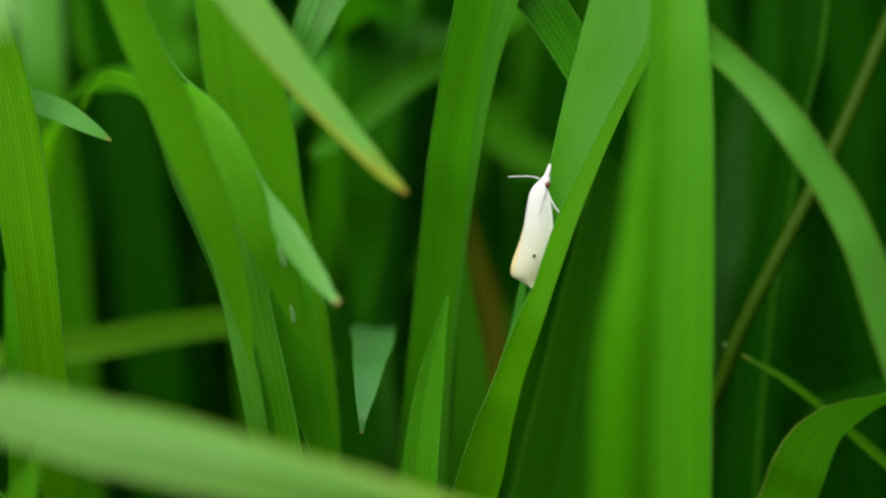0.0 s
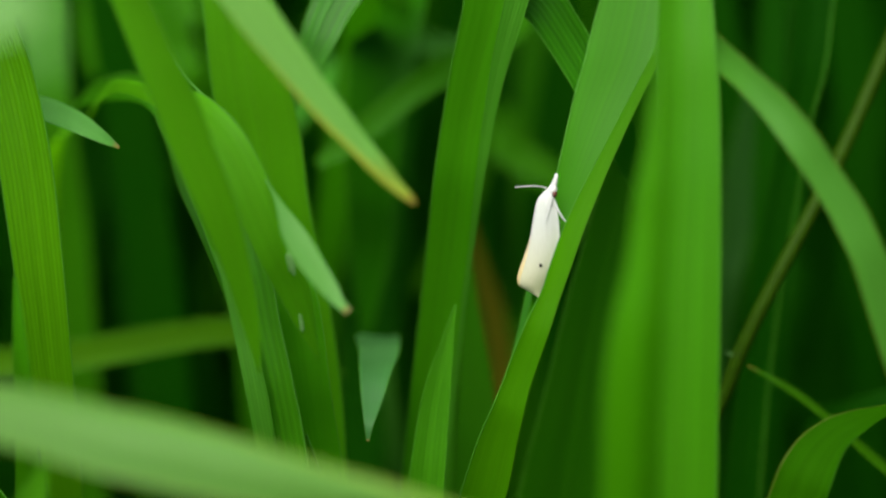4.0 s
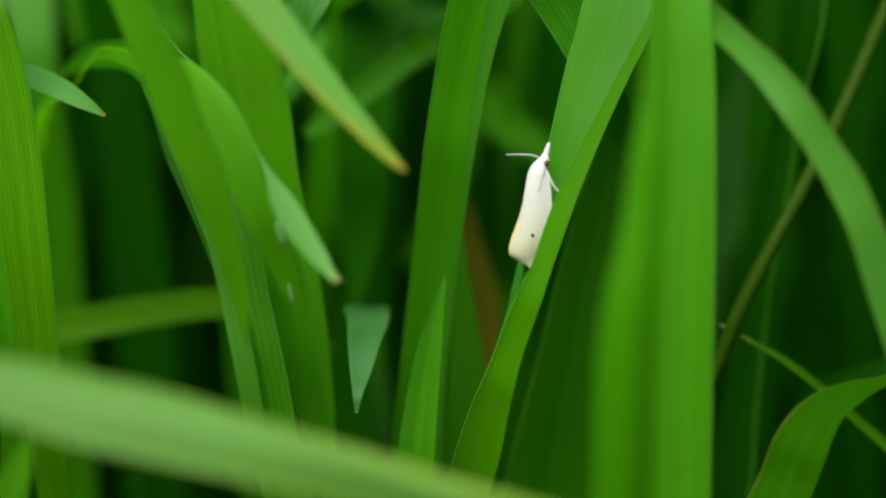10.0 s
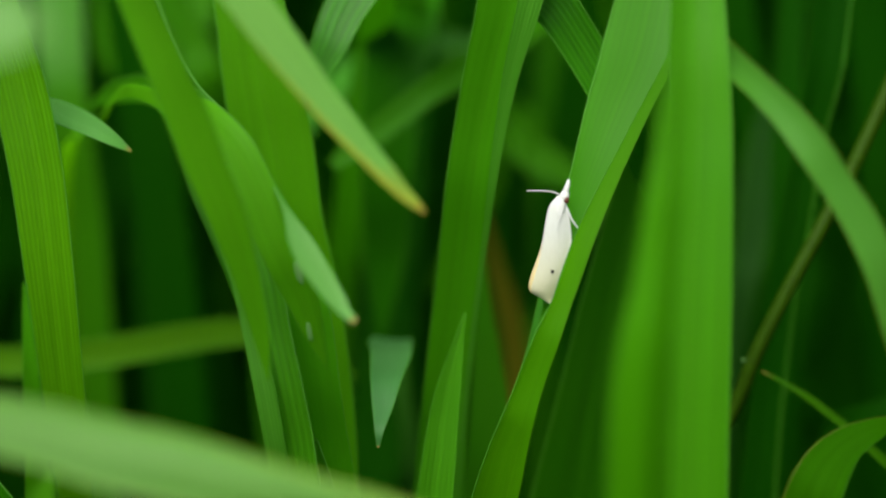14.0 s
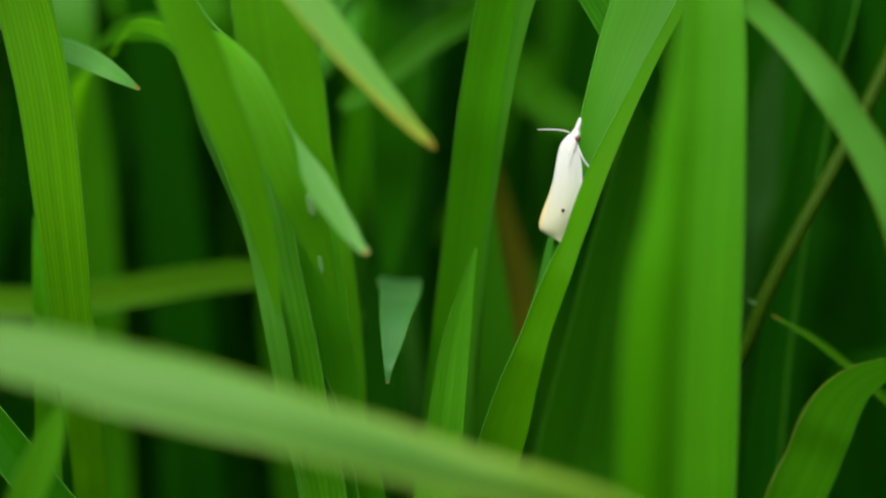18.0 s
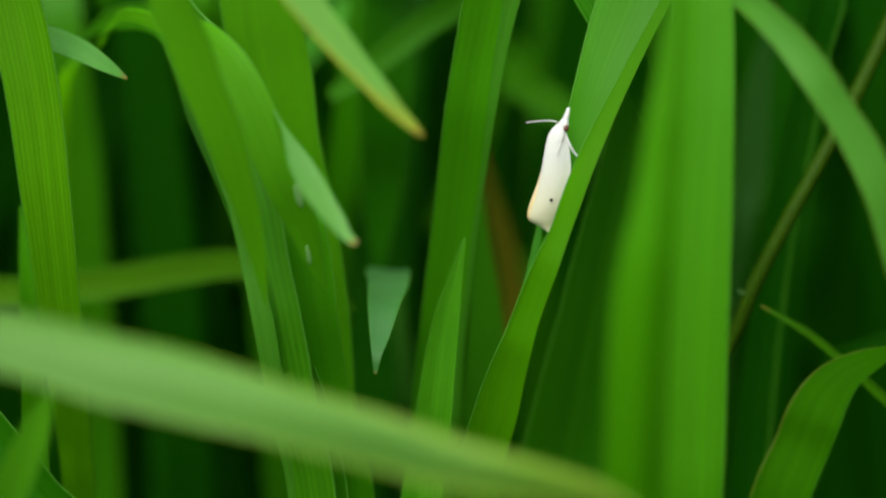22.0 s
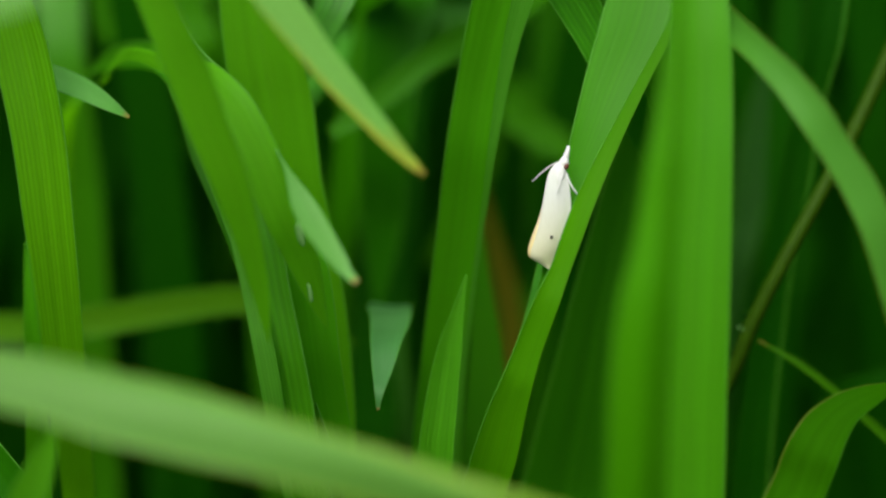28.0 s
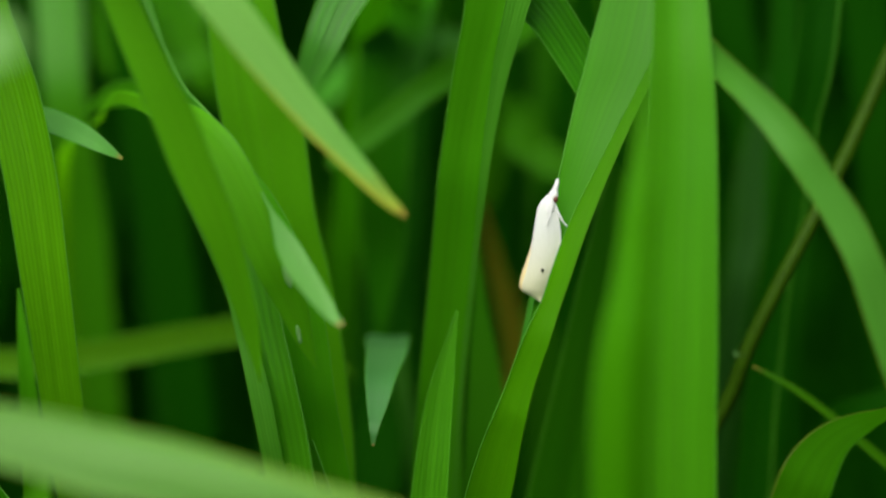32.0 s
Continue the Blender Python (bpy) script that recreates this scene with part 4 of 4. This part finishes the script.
leaf(label='dim rice leaf standing among others', mat=SHADE_DARK, fold=0.12, anchor=2,
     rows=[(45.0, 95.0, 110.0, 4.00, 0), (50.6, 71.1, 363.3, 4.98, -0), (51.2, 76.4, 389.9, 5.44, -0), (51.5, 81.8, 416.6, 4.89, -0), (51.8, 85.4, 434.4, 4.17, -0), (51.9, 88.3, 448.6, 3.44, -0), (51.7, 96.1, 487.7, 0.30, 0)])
leaf(label='dim rice leaf standing among others', mat=SHADE_DARK, fold=0.12, anchor=2,
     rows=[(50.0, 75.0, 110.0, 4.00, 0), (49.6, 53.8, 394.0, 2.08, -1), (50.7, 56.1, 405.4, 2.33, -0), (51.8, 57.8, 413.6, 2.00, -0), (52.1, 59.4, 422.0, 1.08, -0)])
stem(label='slender brown-green rice culm with a node', mat=CULM,
     rows=[(15.0, 50.0, 0.0, 1.68, 0), (24.1, 12.7, 373.7, 1.76, 0), (34.4, 12.7, 397.6, 1.85, 0), (36.3, 12.9, 403.2, 1.85, 0), (39.7, 14.3, 410.2, 1.85, 0), (43.6, 16.8, 416.9, 1.85, 0), (49.6, 21.9, 426.7, 1.85, 0), (56.4, 28.8, 439.6, 1.76, 0), (61.7, 35.1, 450.1, 1.26, 0), (67.4, 41.9, 472.6, 0.67, 0)])


# pale scars on two of the blades
def scar(parent, x, y, z, tall, wide, lean):
    bm = bmesh.new()
    bmesh.ops.create_uvsphere(bm, u_segments=10, v_segments=8, radius=1)
    for v in bm.verts:
        k = 1 + 0.35 * noise.noise(v.co * 2.3 + Vector((x, z, 0)))
        v.co = Vector((v.co.x * wide * k, v.co.y * 0.00002, v.co.z * tall * k))
    bmesh.ops.rotate(bm, verts=bm.verts, cent=(0, 0, 0), matrix=Matrix.Rotation(radians(lean), 3, "Y"))
    bmesh.ops.translate(bm, verts=bm.verts, vec=Vector((x, y, z)) / 1000 - parent.location)
    part("scar", bm, SCAR, parent, "pale scraped patch on the blade")


scar(strip_leaf, -16.9, -18.25, 420.6, 0.0013, 0.0004, -14)
scar(strip_leaf, -15.9, -18.15, 414.2, 0.0010, 0.0002, -10)

# ================= background rice =================
def arch_rows(rng, x, y, height, reach, droop, width, heading):
    """Rows of a leaf that rises from (x, y), leans towards its heading and droops at its end; mm."""
    dx, dy = math.cos(heading), math.sin(heading)
    out = []
    for t in (0.0, 0.25, 0.5, 0.7, 0.85, 1.0):
        r = reach * t**2.2
        h = 110 + (height - 110) * (1 - (1 - t) ** 1.4) - droop * max(0, t - 0.45) ** 2 * 3.3
        out.append((x + dx * r + rng.normal(0, 2), y + dy * r + rng.normal(0, 2), h, width * (0.55 + 0.45 * math.sin(min(1, t * 1.6) * 1.57)) if t < 0.99 else 0.3, 20 * math.sin(6 * t + heading)))
    return out


def in_view_corridor(p, far):
    """The open space before the camera, up to that depth."""
    for q in p.reshape(-1, 3):
        if -0.42 < q[1] < far and abs(q[0]) < 0.27 * (q[1] + 0.22) + 0.03 and q[2] > 0.2:
            return True
    return False


def above_the_low_ones(p):
    """Whether a leaf rises higher than the low growth under the open space."""
    q = p.reshape(-1, 3)
    return bool((q[:, 2] > np.minimum(0.39, 0.435 - 0.42 * (q[:, 1] + 0.2))).any())


rng = np.random.default_rng(5)
made = 0
while made < 70:
    x, y = rng.uniform(-190, 190), rng.uniform(60, 330)
    if abs(x) > 0.3 * (y + 200) + 60:
        continue
    rows = arch_rows(rng, x, y, rng.uniform(410, 640), rng.uniform(15, 140), rng.uniform(0, 160), rng.uniform(6, 11), rng.uniform(0, 6.28))
    p = blade_grid(rows, 0.1, 2, n=20)[0]
    if in_view_corridor(p, 0.075):
        continue
    # Lighter MIDDLE stays left; the right is darkened by colour as if shaded.
    mat = MIDDLE if made % 4 == 3 and x < 25 else SHADE_DARK
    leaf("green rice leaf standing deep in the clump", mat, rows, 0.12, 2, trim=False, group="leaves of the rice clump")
    made += 1

verts, faces, uvs = [], [], []


def field_leaf(p, run):
    """Adds one leaf, three points across, to the field's mesh."""
    p = p[:, [0, ACROSS // 2, ACROSS]]
    k = len(verts)
    verts.extend(map(tuple, p.reshape(-1, 3)))
    for i in range(8):
        for j in range(2):
            faces.append((k + i * 3 + j, k + i * 3 + j + 1, k + i * 3 + j + 4, k + i * 3 + j + 3))
            for ii, jj in ((i, j), (i, j + 1), (i + 1, j + 1), (i + 1, j)):
                uvs.append((jj / 2, run[ii]))


def rooted(rows):
    return [(q[0], q[1], q[2] if i else 0, q[3], q[4]) for i, q in enumerate(rows)]


made = 0
while made < 24000:
    if made % 4 == 0:
        x, y = rng.uniform(-350, 350) + rng.normal(0, 60), rng.uniform(110, 600)
    elif made % 4 < 3:
        x, y = rng.normal(0, 520), 100 + abs(rng.normal(0, 620)) - 240 * rng.uniform(0, 1) ** 3
    else:
        a, r = rng.uniform(0, 6.28), 0.2 + 2.4 * rng.uniform(0, 1) ** 0.8
        x, y = 1000 * r * math.sin(a), 1000 * r * math.cos(a)
    rows = arch_rows(rng, x, y, rng.uniform(410, 640), rng.uniform(15, 200), rng.uniform(0, 220), rng.uniform(7, 13), rng.uniform(0, 6.28))
    p, run = blade_grid(rooted(rows), 0.2, 2, n=9)[:2]
    if in_view_corridor(p, 0.16):
        continue
    made += 1
    field_leaf(p, run)
made = 0
while made < 1500:
    y = rng.uniform(-420, 170)
    x = rng.uniform(-1, 1) * (0.3 * (y + 220) + 60 if y > -220 else 60)
    rows = arch_rows(rng, x, y, rng.uniform(200, 400), rng.uniform(10, 90), rng.uniform(0, 90), rng.uniform(6, 11), rng.uniform(0, 6.28))
    p, run = blade_grid(rooted(rows), 0.2, 2, n=9)[:2]
    if above_the_low_ones(p):
        continue
    made += 1
    field_leaf(p, run)
me = bpy.data.meshes.new("rice_field")
me.from_pydata(verts, [], faces)
for name in ("blade", "span"):
    me.uv_layers.new(name=name).data.foreach_set("uv", np.array([(q if name == "blade" else (0.3, q[1])) for q in uvs], dtype=np.float32).ravel())
for q in me.polygons:
    q.use_smooth = True
# The field wears the same green with the shade put in.
me.materials.append(SHADE_DARK)
field = new("rice_field", me)
tagged(field, "dense green rice field standing in wet mud", "rice field", kind="stuff")

# ================= the moth =================
def wing_material(name, base, tint):
    m, nodes, links, bsdf = shader(name)
    geo = nodes.new("ShaderNodeTexCoord")
    sc = nodes.new("ShaderNodeMapping")
    sc.inputs["Scale"].default_value = (1, 1, 0.22)
    links.new(geo.outputs["Object"], sc.inputs[0])
    n1 = node(nodes, "ShaderNodeTexNoise", Scale=5200.0, Detail=3.0)
    n2 = node(nodes, "ShaderNodeTexNoise", Scale=480.0, Detail=4.0)
    for n in (n1, n2):
        links.new(sc.outputs[0], n.inputs["Vector"])
    sep = nodes.new("ShaderNodeSeparateXYZ")
    links.new(geo.outputs["Object"], sep.inputs[0])
    r = nodes.new("ShaderNodeMapRange")
    r.inputs[1].default_value, r.inputs[2].default_value = 0.002, -0.0062
    links.new(sep.outputs[2], r.inputs[0])
    c = mix_color(nodes, links, r.outputs[0], base, tint)
    c = mix_color(nodes, links, math_node(nodes, links, "MULTIPLY", n1.outputs[0], 0.34), c, (0.25, 0.235, 0.17))
    c = mix_color(nodes, links, math_node(nodes, links, "MULTIPLY", n2.outputs[0], 0.34), c, (0.27, 0.275, 0.25))
    links.new(c, bsdf.inputs["Base Color"])
    bsdf.inputs["Roughness"].default_value = 0.6
    bsdf.inputs["Sheen Weight"].default_value = 0.25
    bp = nodes.new("ShaderNodeBump")
    bp.inputs["Strength"].default_value, bp.inputs["Distance"].default_value = 0.4, 0.00006
    links.new(n1.outputs[0], bp.inputs["Height"])
    links.new(bp.outputs[0], bsdf.inputs["Normal"])
    return m


WING = wing_material("cream_wing", (0.425, 0.455, 0.435), (0.430, 0.425, 0.225))
FAR_WING = wing_material("orange_wing_margin", (0.48, 0.44, 0.24), (0.52, 0.39, 0.08))
FUR = wing_material("white_scales", (0.52, 0.54, 0.54), (0.50, 0.50, 0.45))
EYE = plain_material("moth_eye", (0.085, 0.022, 0.012), 0.5, 4000, 0.3)
SPOT = plain_material("wing_spot", (0.012, 0.010, 0.008), 0.7, 6000, 0.3)
MM = 0.001


def ribbon_shell(stations, bulge, thick=0.00012, across=12):
    """A thin wing: stations are (z, left x, right x, y) in mm, joined smoothly; it bulges towards -y."""
    g = glide([(0, 0, z, a, b, y) for z, a, b, y in stations], 40)[0]
    bm = bmesh.new()
    grids = []
    for off in (0, thick):
        rows = []
        for q in g:
            row = []
            for j in range(across + 1):
                s = j / across
                lift = bulge * (1 - (2 * s - 1) ** 2) * (q[4] - q[3])
                row.append(bm.verts.new(((q[3] + s * (q[4] - q[3])) * MM, (q[5] - lift) * MM + off, q[2] * MM)))
            rows.append(row)
        grids.append(rows)
    a, b = grids
    n = len(g)
    for i in range(n - 1):
        for j in range(across):
            bm.faces.new((a[i][j], a[i + 1][j], a[i + 1][j + 1], a[i][j + 1]))
            bm.faces.new((b[i][j], b[i][j + 1], b[i + 1][j + 1], b[i + 1][j]))
        for j in (0, across):
            bm.faces.new((a[i][j], b[i][j], b[i + 1][j], a[i + 1][j]))
    for i in (0, n - 1):
        for j in range(across):
            bm.faces.new((a[i][j], a[i][j + 1], b[i][j + 1], b[i][j]))
    return bm


def egg(center, size, tilt=0, rough=0.0, seed=1):
    bm = bmesh.new()
    bmesh.ops.create_uvsphere(bm, u_segments=20, v_segments=14, radius=1)
    rot = Matrix.Rotation(radians(tilt), 3, "Y")
    for v in bm.verts:
        k = 1 + rough * noise.noise(v.co * 3 + Vector((seed, 0, 0)))
        v.co = rot @ Vector((v.co.x * size[0] * k, v.co.y * size[1] * k, v.co.z * size[2] * k)) * MM + Vector(center) * MM
    return bm


def limb(points, r0, r1, sides=7, n=26):
    g = glide([(*p, 0, 0) for p in points], n)[0][:, :3] * MM
    return tube(g, np.linspace(r0, r1, n) * MM, sides)


moth = new("moth")
moth.matrix_world = pose(0.01051, -0.00494, 0.42054, -12)
wing = part("forewing", ribbon_shell([(5.7, 0.2, 0.95, -0.35), (5.0, -0.45, 1.1, -0.45), (4.4, -0.78, 1.3, -0.5), (3.4, -1.02, 1.5, -0.55), (2.35, -1.2, 1.65, -0.6), (0.4, -1.5, 1.78, -0.6), (-1.3, -1.78, 1.7, -0.55), (-2.6, -2.1, 1.45, -0.45), (-3.6, -2.4, 1.05, -0.35), (-4.5, -2.66, 0.6, -0.2), (-5.15, -2.5, 0.2, -0.1), (-5.7, -1.65, -0.1, 0.0), (-6.05, -1.05, -0.3, 0.0), (-6.35, -0.6, -0.45, 0.0)], 0.13), WING, moth, "cream white forewing with a black dot")
part("wing_spot", egg((-0.35, -0.93, -2.75), (0.19, 0.10, 0.21)), SPOT, wing, "small black wing spot")
part("forewing", ribbon_shell([(2.2, -0.9, 0.2, -0.1), (0.6, -1.45, 0.2, 0.0), (-0.8, -1.84, 0.2, 0.1), (-2.0, -2.26, 0.2, 0.1), (-3.2, -2.68, 0.2, 0.15), (-4.4, -2.92, 0.1, 0.2), (-5.1, -2.68, 0.0, 0.25), (-5.6, -1.8, -0.4, 0.25)], 0.12), FAR_WING, moth, "orange-edged far forewing")
part("abdomen", egg((-0.25, 0.35, -0.6), (0.8, 0.7, 4.0), 12, 0.05), FUR, moth, "pale slender abdomen")
part("thorax", egg((0.52, -0.5, 4.3), (0.62, 0.45, 1.5), 13, 0.05), FUR, moth, "white furry thorax")
head = part("head", egg((0.92, -0.35, 5.5), (0.56, 0.55, 0.85), 14, 0.06), FUR, moth, "white scaly head")
part("eye", egg((1.16, -0.72, 5.2), (0.32, 0.27, 0.40)), EYE, head, "dark reddish eye")
part("labial_palp", limb([(0.98, -0.35, 5.75), (1.2, -0.38, 6.5), (1.36, -0.35, 7.05), (1.42, -0.3, 7.5)], 0.40, 0.17), FUR, moth, "white beak-like palps")
part("foreleg", limb([(1.1, -0.5, 4.6), (1.7, -0.7, 3.2), (2.15, -0.65, 2.5), (2.75, -0.5, 1.95), (3.45, -0.3, 1.75)], 0.13, 0.085), FUR, moth, "thin white foreleg gripping the leaf")
part("midleg", limb([(1.3, 0.0, 0.4), (1.75, -0.3, 0.0), (1.95, -0.2, -0.5), (2.0, 0.0, -0.8)], 0.13, 0.07), FUR, moth, "thin white middle leg")


antenna = part("antenna", limb([(0, 0, 0), (-0.5, -0.05, 0.3), (-1.2, -0.1, 0.47), (-2.4, -0.1, 0.5), (-3.85, -0.05, 0.45)], 0.085, 0.062), FUR, moth, "thread-like white antenna held out sideways")
antenna.location = (0.6 * MM, -0.35 * MM, 5.65 * MM)
# Thread added where the wing has a crease; it imitates that line.
part("antenna", limb([(0.9, -0.65, 5.2), (0.75, -0.95, 4.2), (0.35, -1.25, 2.9), (0.15, -1.2, 2.2)], 0.07, 0.045), FUR, moth, "thin antenna thread standing in for the wing crease")
tagged(moth, "cream white moth resting on a folded green leaf", "moth")


# ================= what moves =================
def motions():
    def held(a):
        return pose(0.6 * MM, -0.35 * MM, 5.65 * MM, 0, a, 0)
    for thing, rows in (
        (yellow_leaf, [(0, -0.01, -0.03), (1, 0.02, -0.09), (2, -0.01, -0.19), (3, 0.00, -0.20), (4, -0.02, -0.18), (5, 0.03, -0.13), (6, 0.13, -0.03), (7, -0.10, -0.05), (8, -0.03, -0.14), (9, -0.09, -0.14), (10, -0.03, -0.15), (11, -0.14, -0.19), (12, 0.14, -0.04), (13, 0.35, -0.04), (14, 0.03, -0.20), (15, -0.02, -0.25), (16, -0.09, -0.31), (17, -0.04, -0.26), (18, -0.11, -0.35), (19, -0.04, -0.33), (20, -0.05, -0.29), (21, 0.02, -0.28), (22, -0.09, -0.24), (23, 0.01, -0.26), (24, 0.03, -0.32), (25, 0.14, -0.24), (26, 0.18, -0.21), (27, 0.01, -0.21), (28, -0.14, -0.23), (29, -0.03, -0.13), (30, -0.21, -0.33), (31, -0.26, -0.27), (32, -0.46, -0.34)]),
        (droop_leaf, [(0, 0.04, 0.06), (1, 0.21, 0.05), (2, 0.28, 0.08), (3, 0.28, 0.04), (4, 0.18, 0.01), (5, 0.06, -0.03), (6, 0.22, -0.03), (7, 0.31, -0.05), (8, 0.17, 0.02), (9, 0.21, 0.01), (10, 0.24, 0.06), (11, 0.26, -0.10), (12, 0.06, -0.34), (13, -0.01, -0.33), (14, -0.01, -0.16), (15, 0.07, -0.02), (16, 0.07, 0.03), (17, 0.06, 0.05), (18, 0.14, 0.09), (19, 0.15, 0.14), (20, 0.08, 0.15), (21, 0.04, 0.12), (22, 0.14, 0.03), (23, 0.04, 0.01), (24, 0.05, 0.08), (25, 0.01, 0.01), (26, -0.01, -0.03), (27, 0.06, -0.03), (28, 0.05, -0.04), (29, -0.40, -0.35), (30, -0.35, -0.42), (31, -0.23, -0.29), (32, -0.28, -0.33)]),
        (strip_leaf, [(0, 0.04, 0.06), (1, 0.21, 0.05), (2, 0.28, 0.08), (3, 0.28, 0.04), (4, 0.18, 0.01), (5, 0.06, -0.03), (6, 0.22, -0.03), (7, 0.31, -0.05), (8, 0.17, 0.02), (9, 0.21, 0.01), (10, 0.24, 0.06), (11, 0.26, -0.10), (12, 0.06, -0.34), (13, -0.01, -0.33), (14, -0.01, -0.16), (15, 0.07, -0.02), (16, 0.07, 0.03), (17, 0.06, 0.05), (18, 0.14, 0.09), (19, 0.15, 0.14), (20, 0.08, 0.15), (21, 0.04, 0.12), (22, 0.14, 0.03), (23, 0.04, 0.01), (24, 0.05, 0.08), (25, 0.01, 0.01), (26, -0.01, -0.03), (27, 0.06, -0.03), (28, 0.05, -0.04), (29, -0.40, -0.35), (30, -0.35, -0.42), (31, -0.23, -0.29), (32, -0.28, -0.33)]),
        (pointed_leaf, [(0, -0.03, 0.01), (1, -0.09, 0.04), (2, -0.12, 0.04), (3, -0.05, 0.11), (4, -0.06, 0.09), (5, -0.12, 0.09), (6, -0.12, 0.13), (7, -0.11, 0.10), (8, -0.14, 0.11), (9, -0.11, 0.13), (10, -0.04, 0.09), (11, -0.01, 0.14), (12, 0.01, 0.12), (13, -0.01, 0.12), (14, 0.11, 0.20), (15, 0.04, 0.09), (16, -0.10, -0.03), (17, -0.11, -0.08), (18, -0.10, -0.08), (19, -0.11, -0.02), (20, -0.08, -0.04), (21, -0.12, -0.06), (22, -0.10, -0.11), (23, -0.14, -0.17), (24, -0.17, -0.14), (25, -0.20, -0.24), (26, -0.09, -0.18), (27, -0.23, -0.14), (28, -0.30, -0.11), (29, -0.14, 0.02), (30, -0.22, 0.02), (31, -0.19, -0.06), (32, -0.12, -0.11)]),
        (browned_leaf, [(0, -0.05, 0.02), (1, -0.07, 0.05), (2, -0.08, 0.05), (3, 0.01, -0.04), (4, 0.07, -0.06), (5, 0.13, -0.04), (6, 0.29, 0.02), (7, 0.18, -0.05), (8, 0.08, -0.01), (9, 0.11, -0.03), (10, 0.16, 0.06), (11, 0.17, 0.02), (12, 0.19, 0.01), (13, 0.17, 0.05), (14, 0.15, -0.03), (15, 0.13, -0.07), (16, 0.20, -0.14), (17, 0.25, -0.24), (18, 0.21, -0.23), (19, 0.27, -0.20), (20, 0.32, -0.25), (21, 0.27, -0.28), (22, 0.24, -0.31), (23, 0.25, -0.33), (24, 0.25, -0.32), (25, 0.28, -0.36), (26, 0.18, -0.29), (27, 0.08, -0.20), (28, 0.07, -0.14), (29, -0.13, -0.20), (30, -0.10, -0.34), (31, -0.05, -0.19), (32, -0.04, -0.11)]),
        (ribbed_tip_leaf, [(0, -0.01, 0.01), (1, 0.05, 0.05), (2, 0.03, 0.03), (3, 0.05, 0.08), (4, 0.08, 0.06), (5, 0.09, -0.00), (6, -0.01, -0.03), (7, 0.05, -0.02), (8, 0.06, -0.06), (9, 0.01, -0.02), (10, 0.01, -0.08), (11, 0.02, -0.11), (12, -0.04, -0.18), (13, -0.02, -0.14), (14, -0.01, -0.09), (15, 0.02, -0.06), (16, 0.07, 0.01), (17, 0.04, 0.08), (18, 0.06, 0.13), (19, 0.03, 0.11), (20, 0.01, 0.11), (21, 0.05, 0.12), (22, 0.11, 0.15), (23, 0.12, 0.19), (24, 0.12, 0.17), (25, 0.10, 0.15), (26, 0.16, 0.21), (27, 0.20, 0.23), (28, 0.16, 0.16), (29, 0.15, -0.03), (30, 0.21, -0.04), (31, 0.25, 0.08), (32, 0.17, 0.09)]),
        (hanging_leaf, [(0, 0.03, 0.04), (1, 0.07, 0.09), (2, 0.14, 0.12), (3, 0.11, 0.13), (4, 0.03, 0.08), (5, -0.06, 0.05), (6, -0.10, 0.06), (7, -0.05, 0.11), (8, 0.01, 0.09), (9, -0.05, 0.13), (10, -0.09, 0.13), (11, 0.01, 0.01), (12, 0.03, 0.04), (13, 0.03, -0.00), (14, 0.01, 0.04), (15, 0.01, 0.08), (16, 0.08, 0.25), (17, 0.05, 0.29), (18, 0.03, 0.27), (19, -0.02, 0.20), (20, -0.07, 0.19), (21, -0.00, 0.22), (22, 0.03, 0.24), (23, 0.08, 0.23), (24, 0.05, 0.26), (25, 0.09, 0.29), (26, 0.05, 0.23), (27, 0.13, 0.25), (28, 0.12, 0.27), (29, 0.17, 0.13), (30, 0.13, 0.25), (31, 0.16, 0.18), (32, 0.08, 0.15)])):
        at = thing.location.copy()
        walk(thing, [(t, pose(at.x + dx * MM, at.y, at.z + dz * MM)) for t, dx, dz in rows])
    walk(antenna, [(t, held(a)) for t, a in [(0, 0), (5.5, -2), (12, 2), (19, 1), (21, -2), (23, -8), (24, -12), (25, -16), (25.5, -18), (27.5, -38), (28.3, -46), (29, -72), (30, -95), (32, -95)]])


motions()
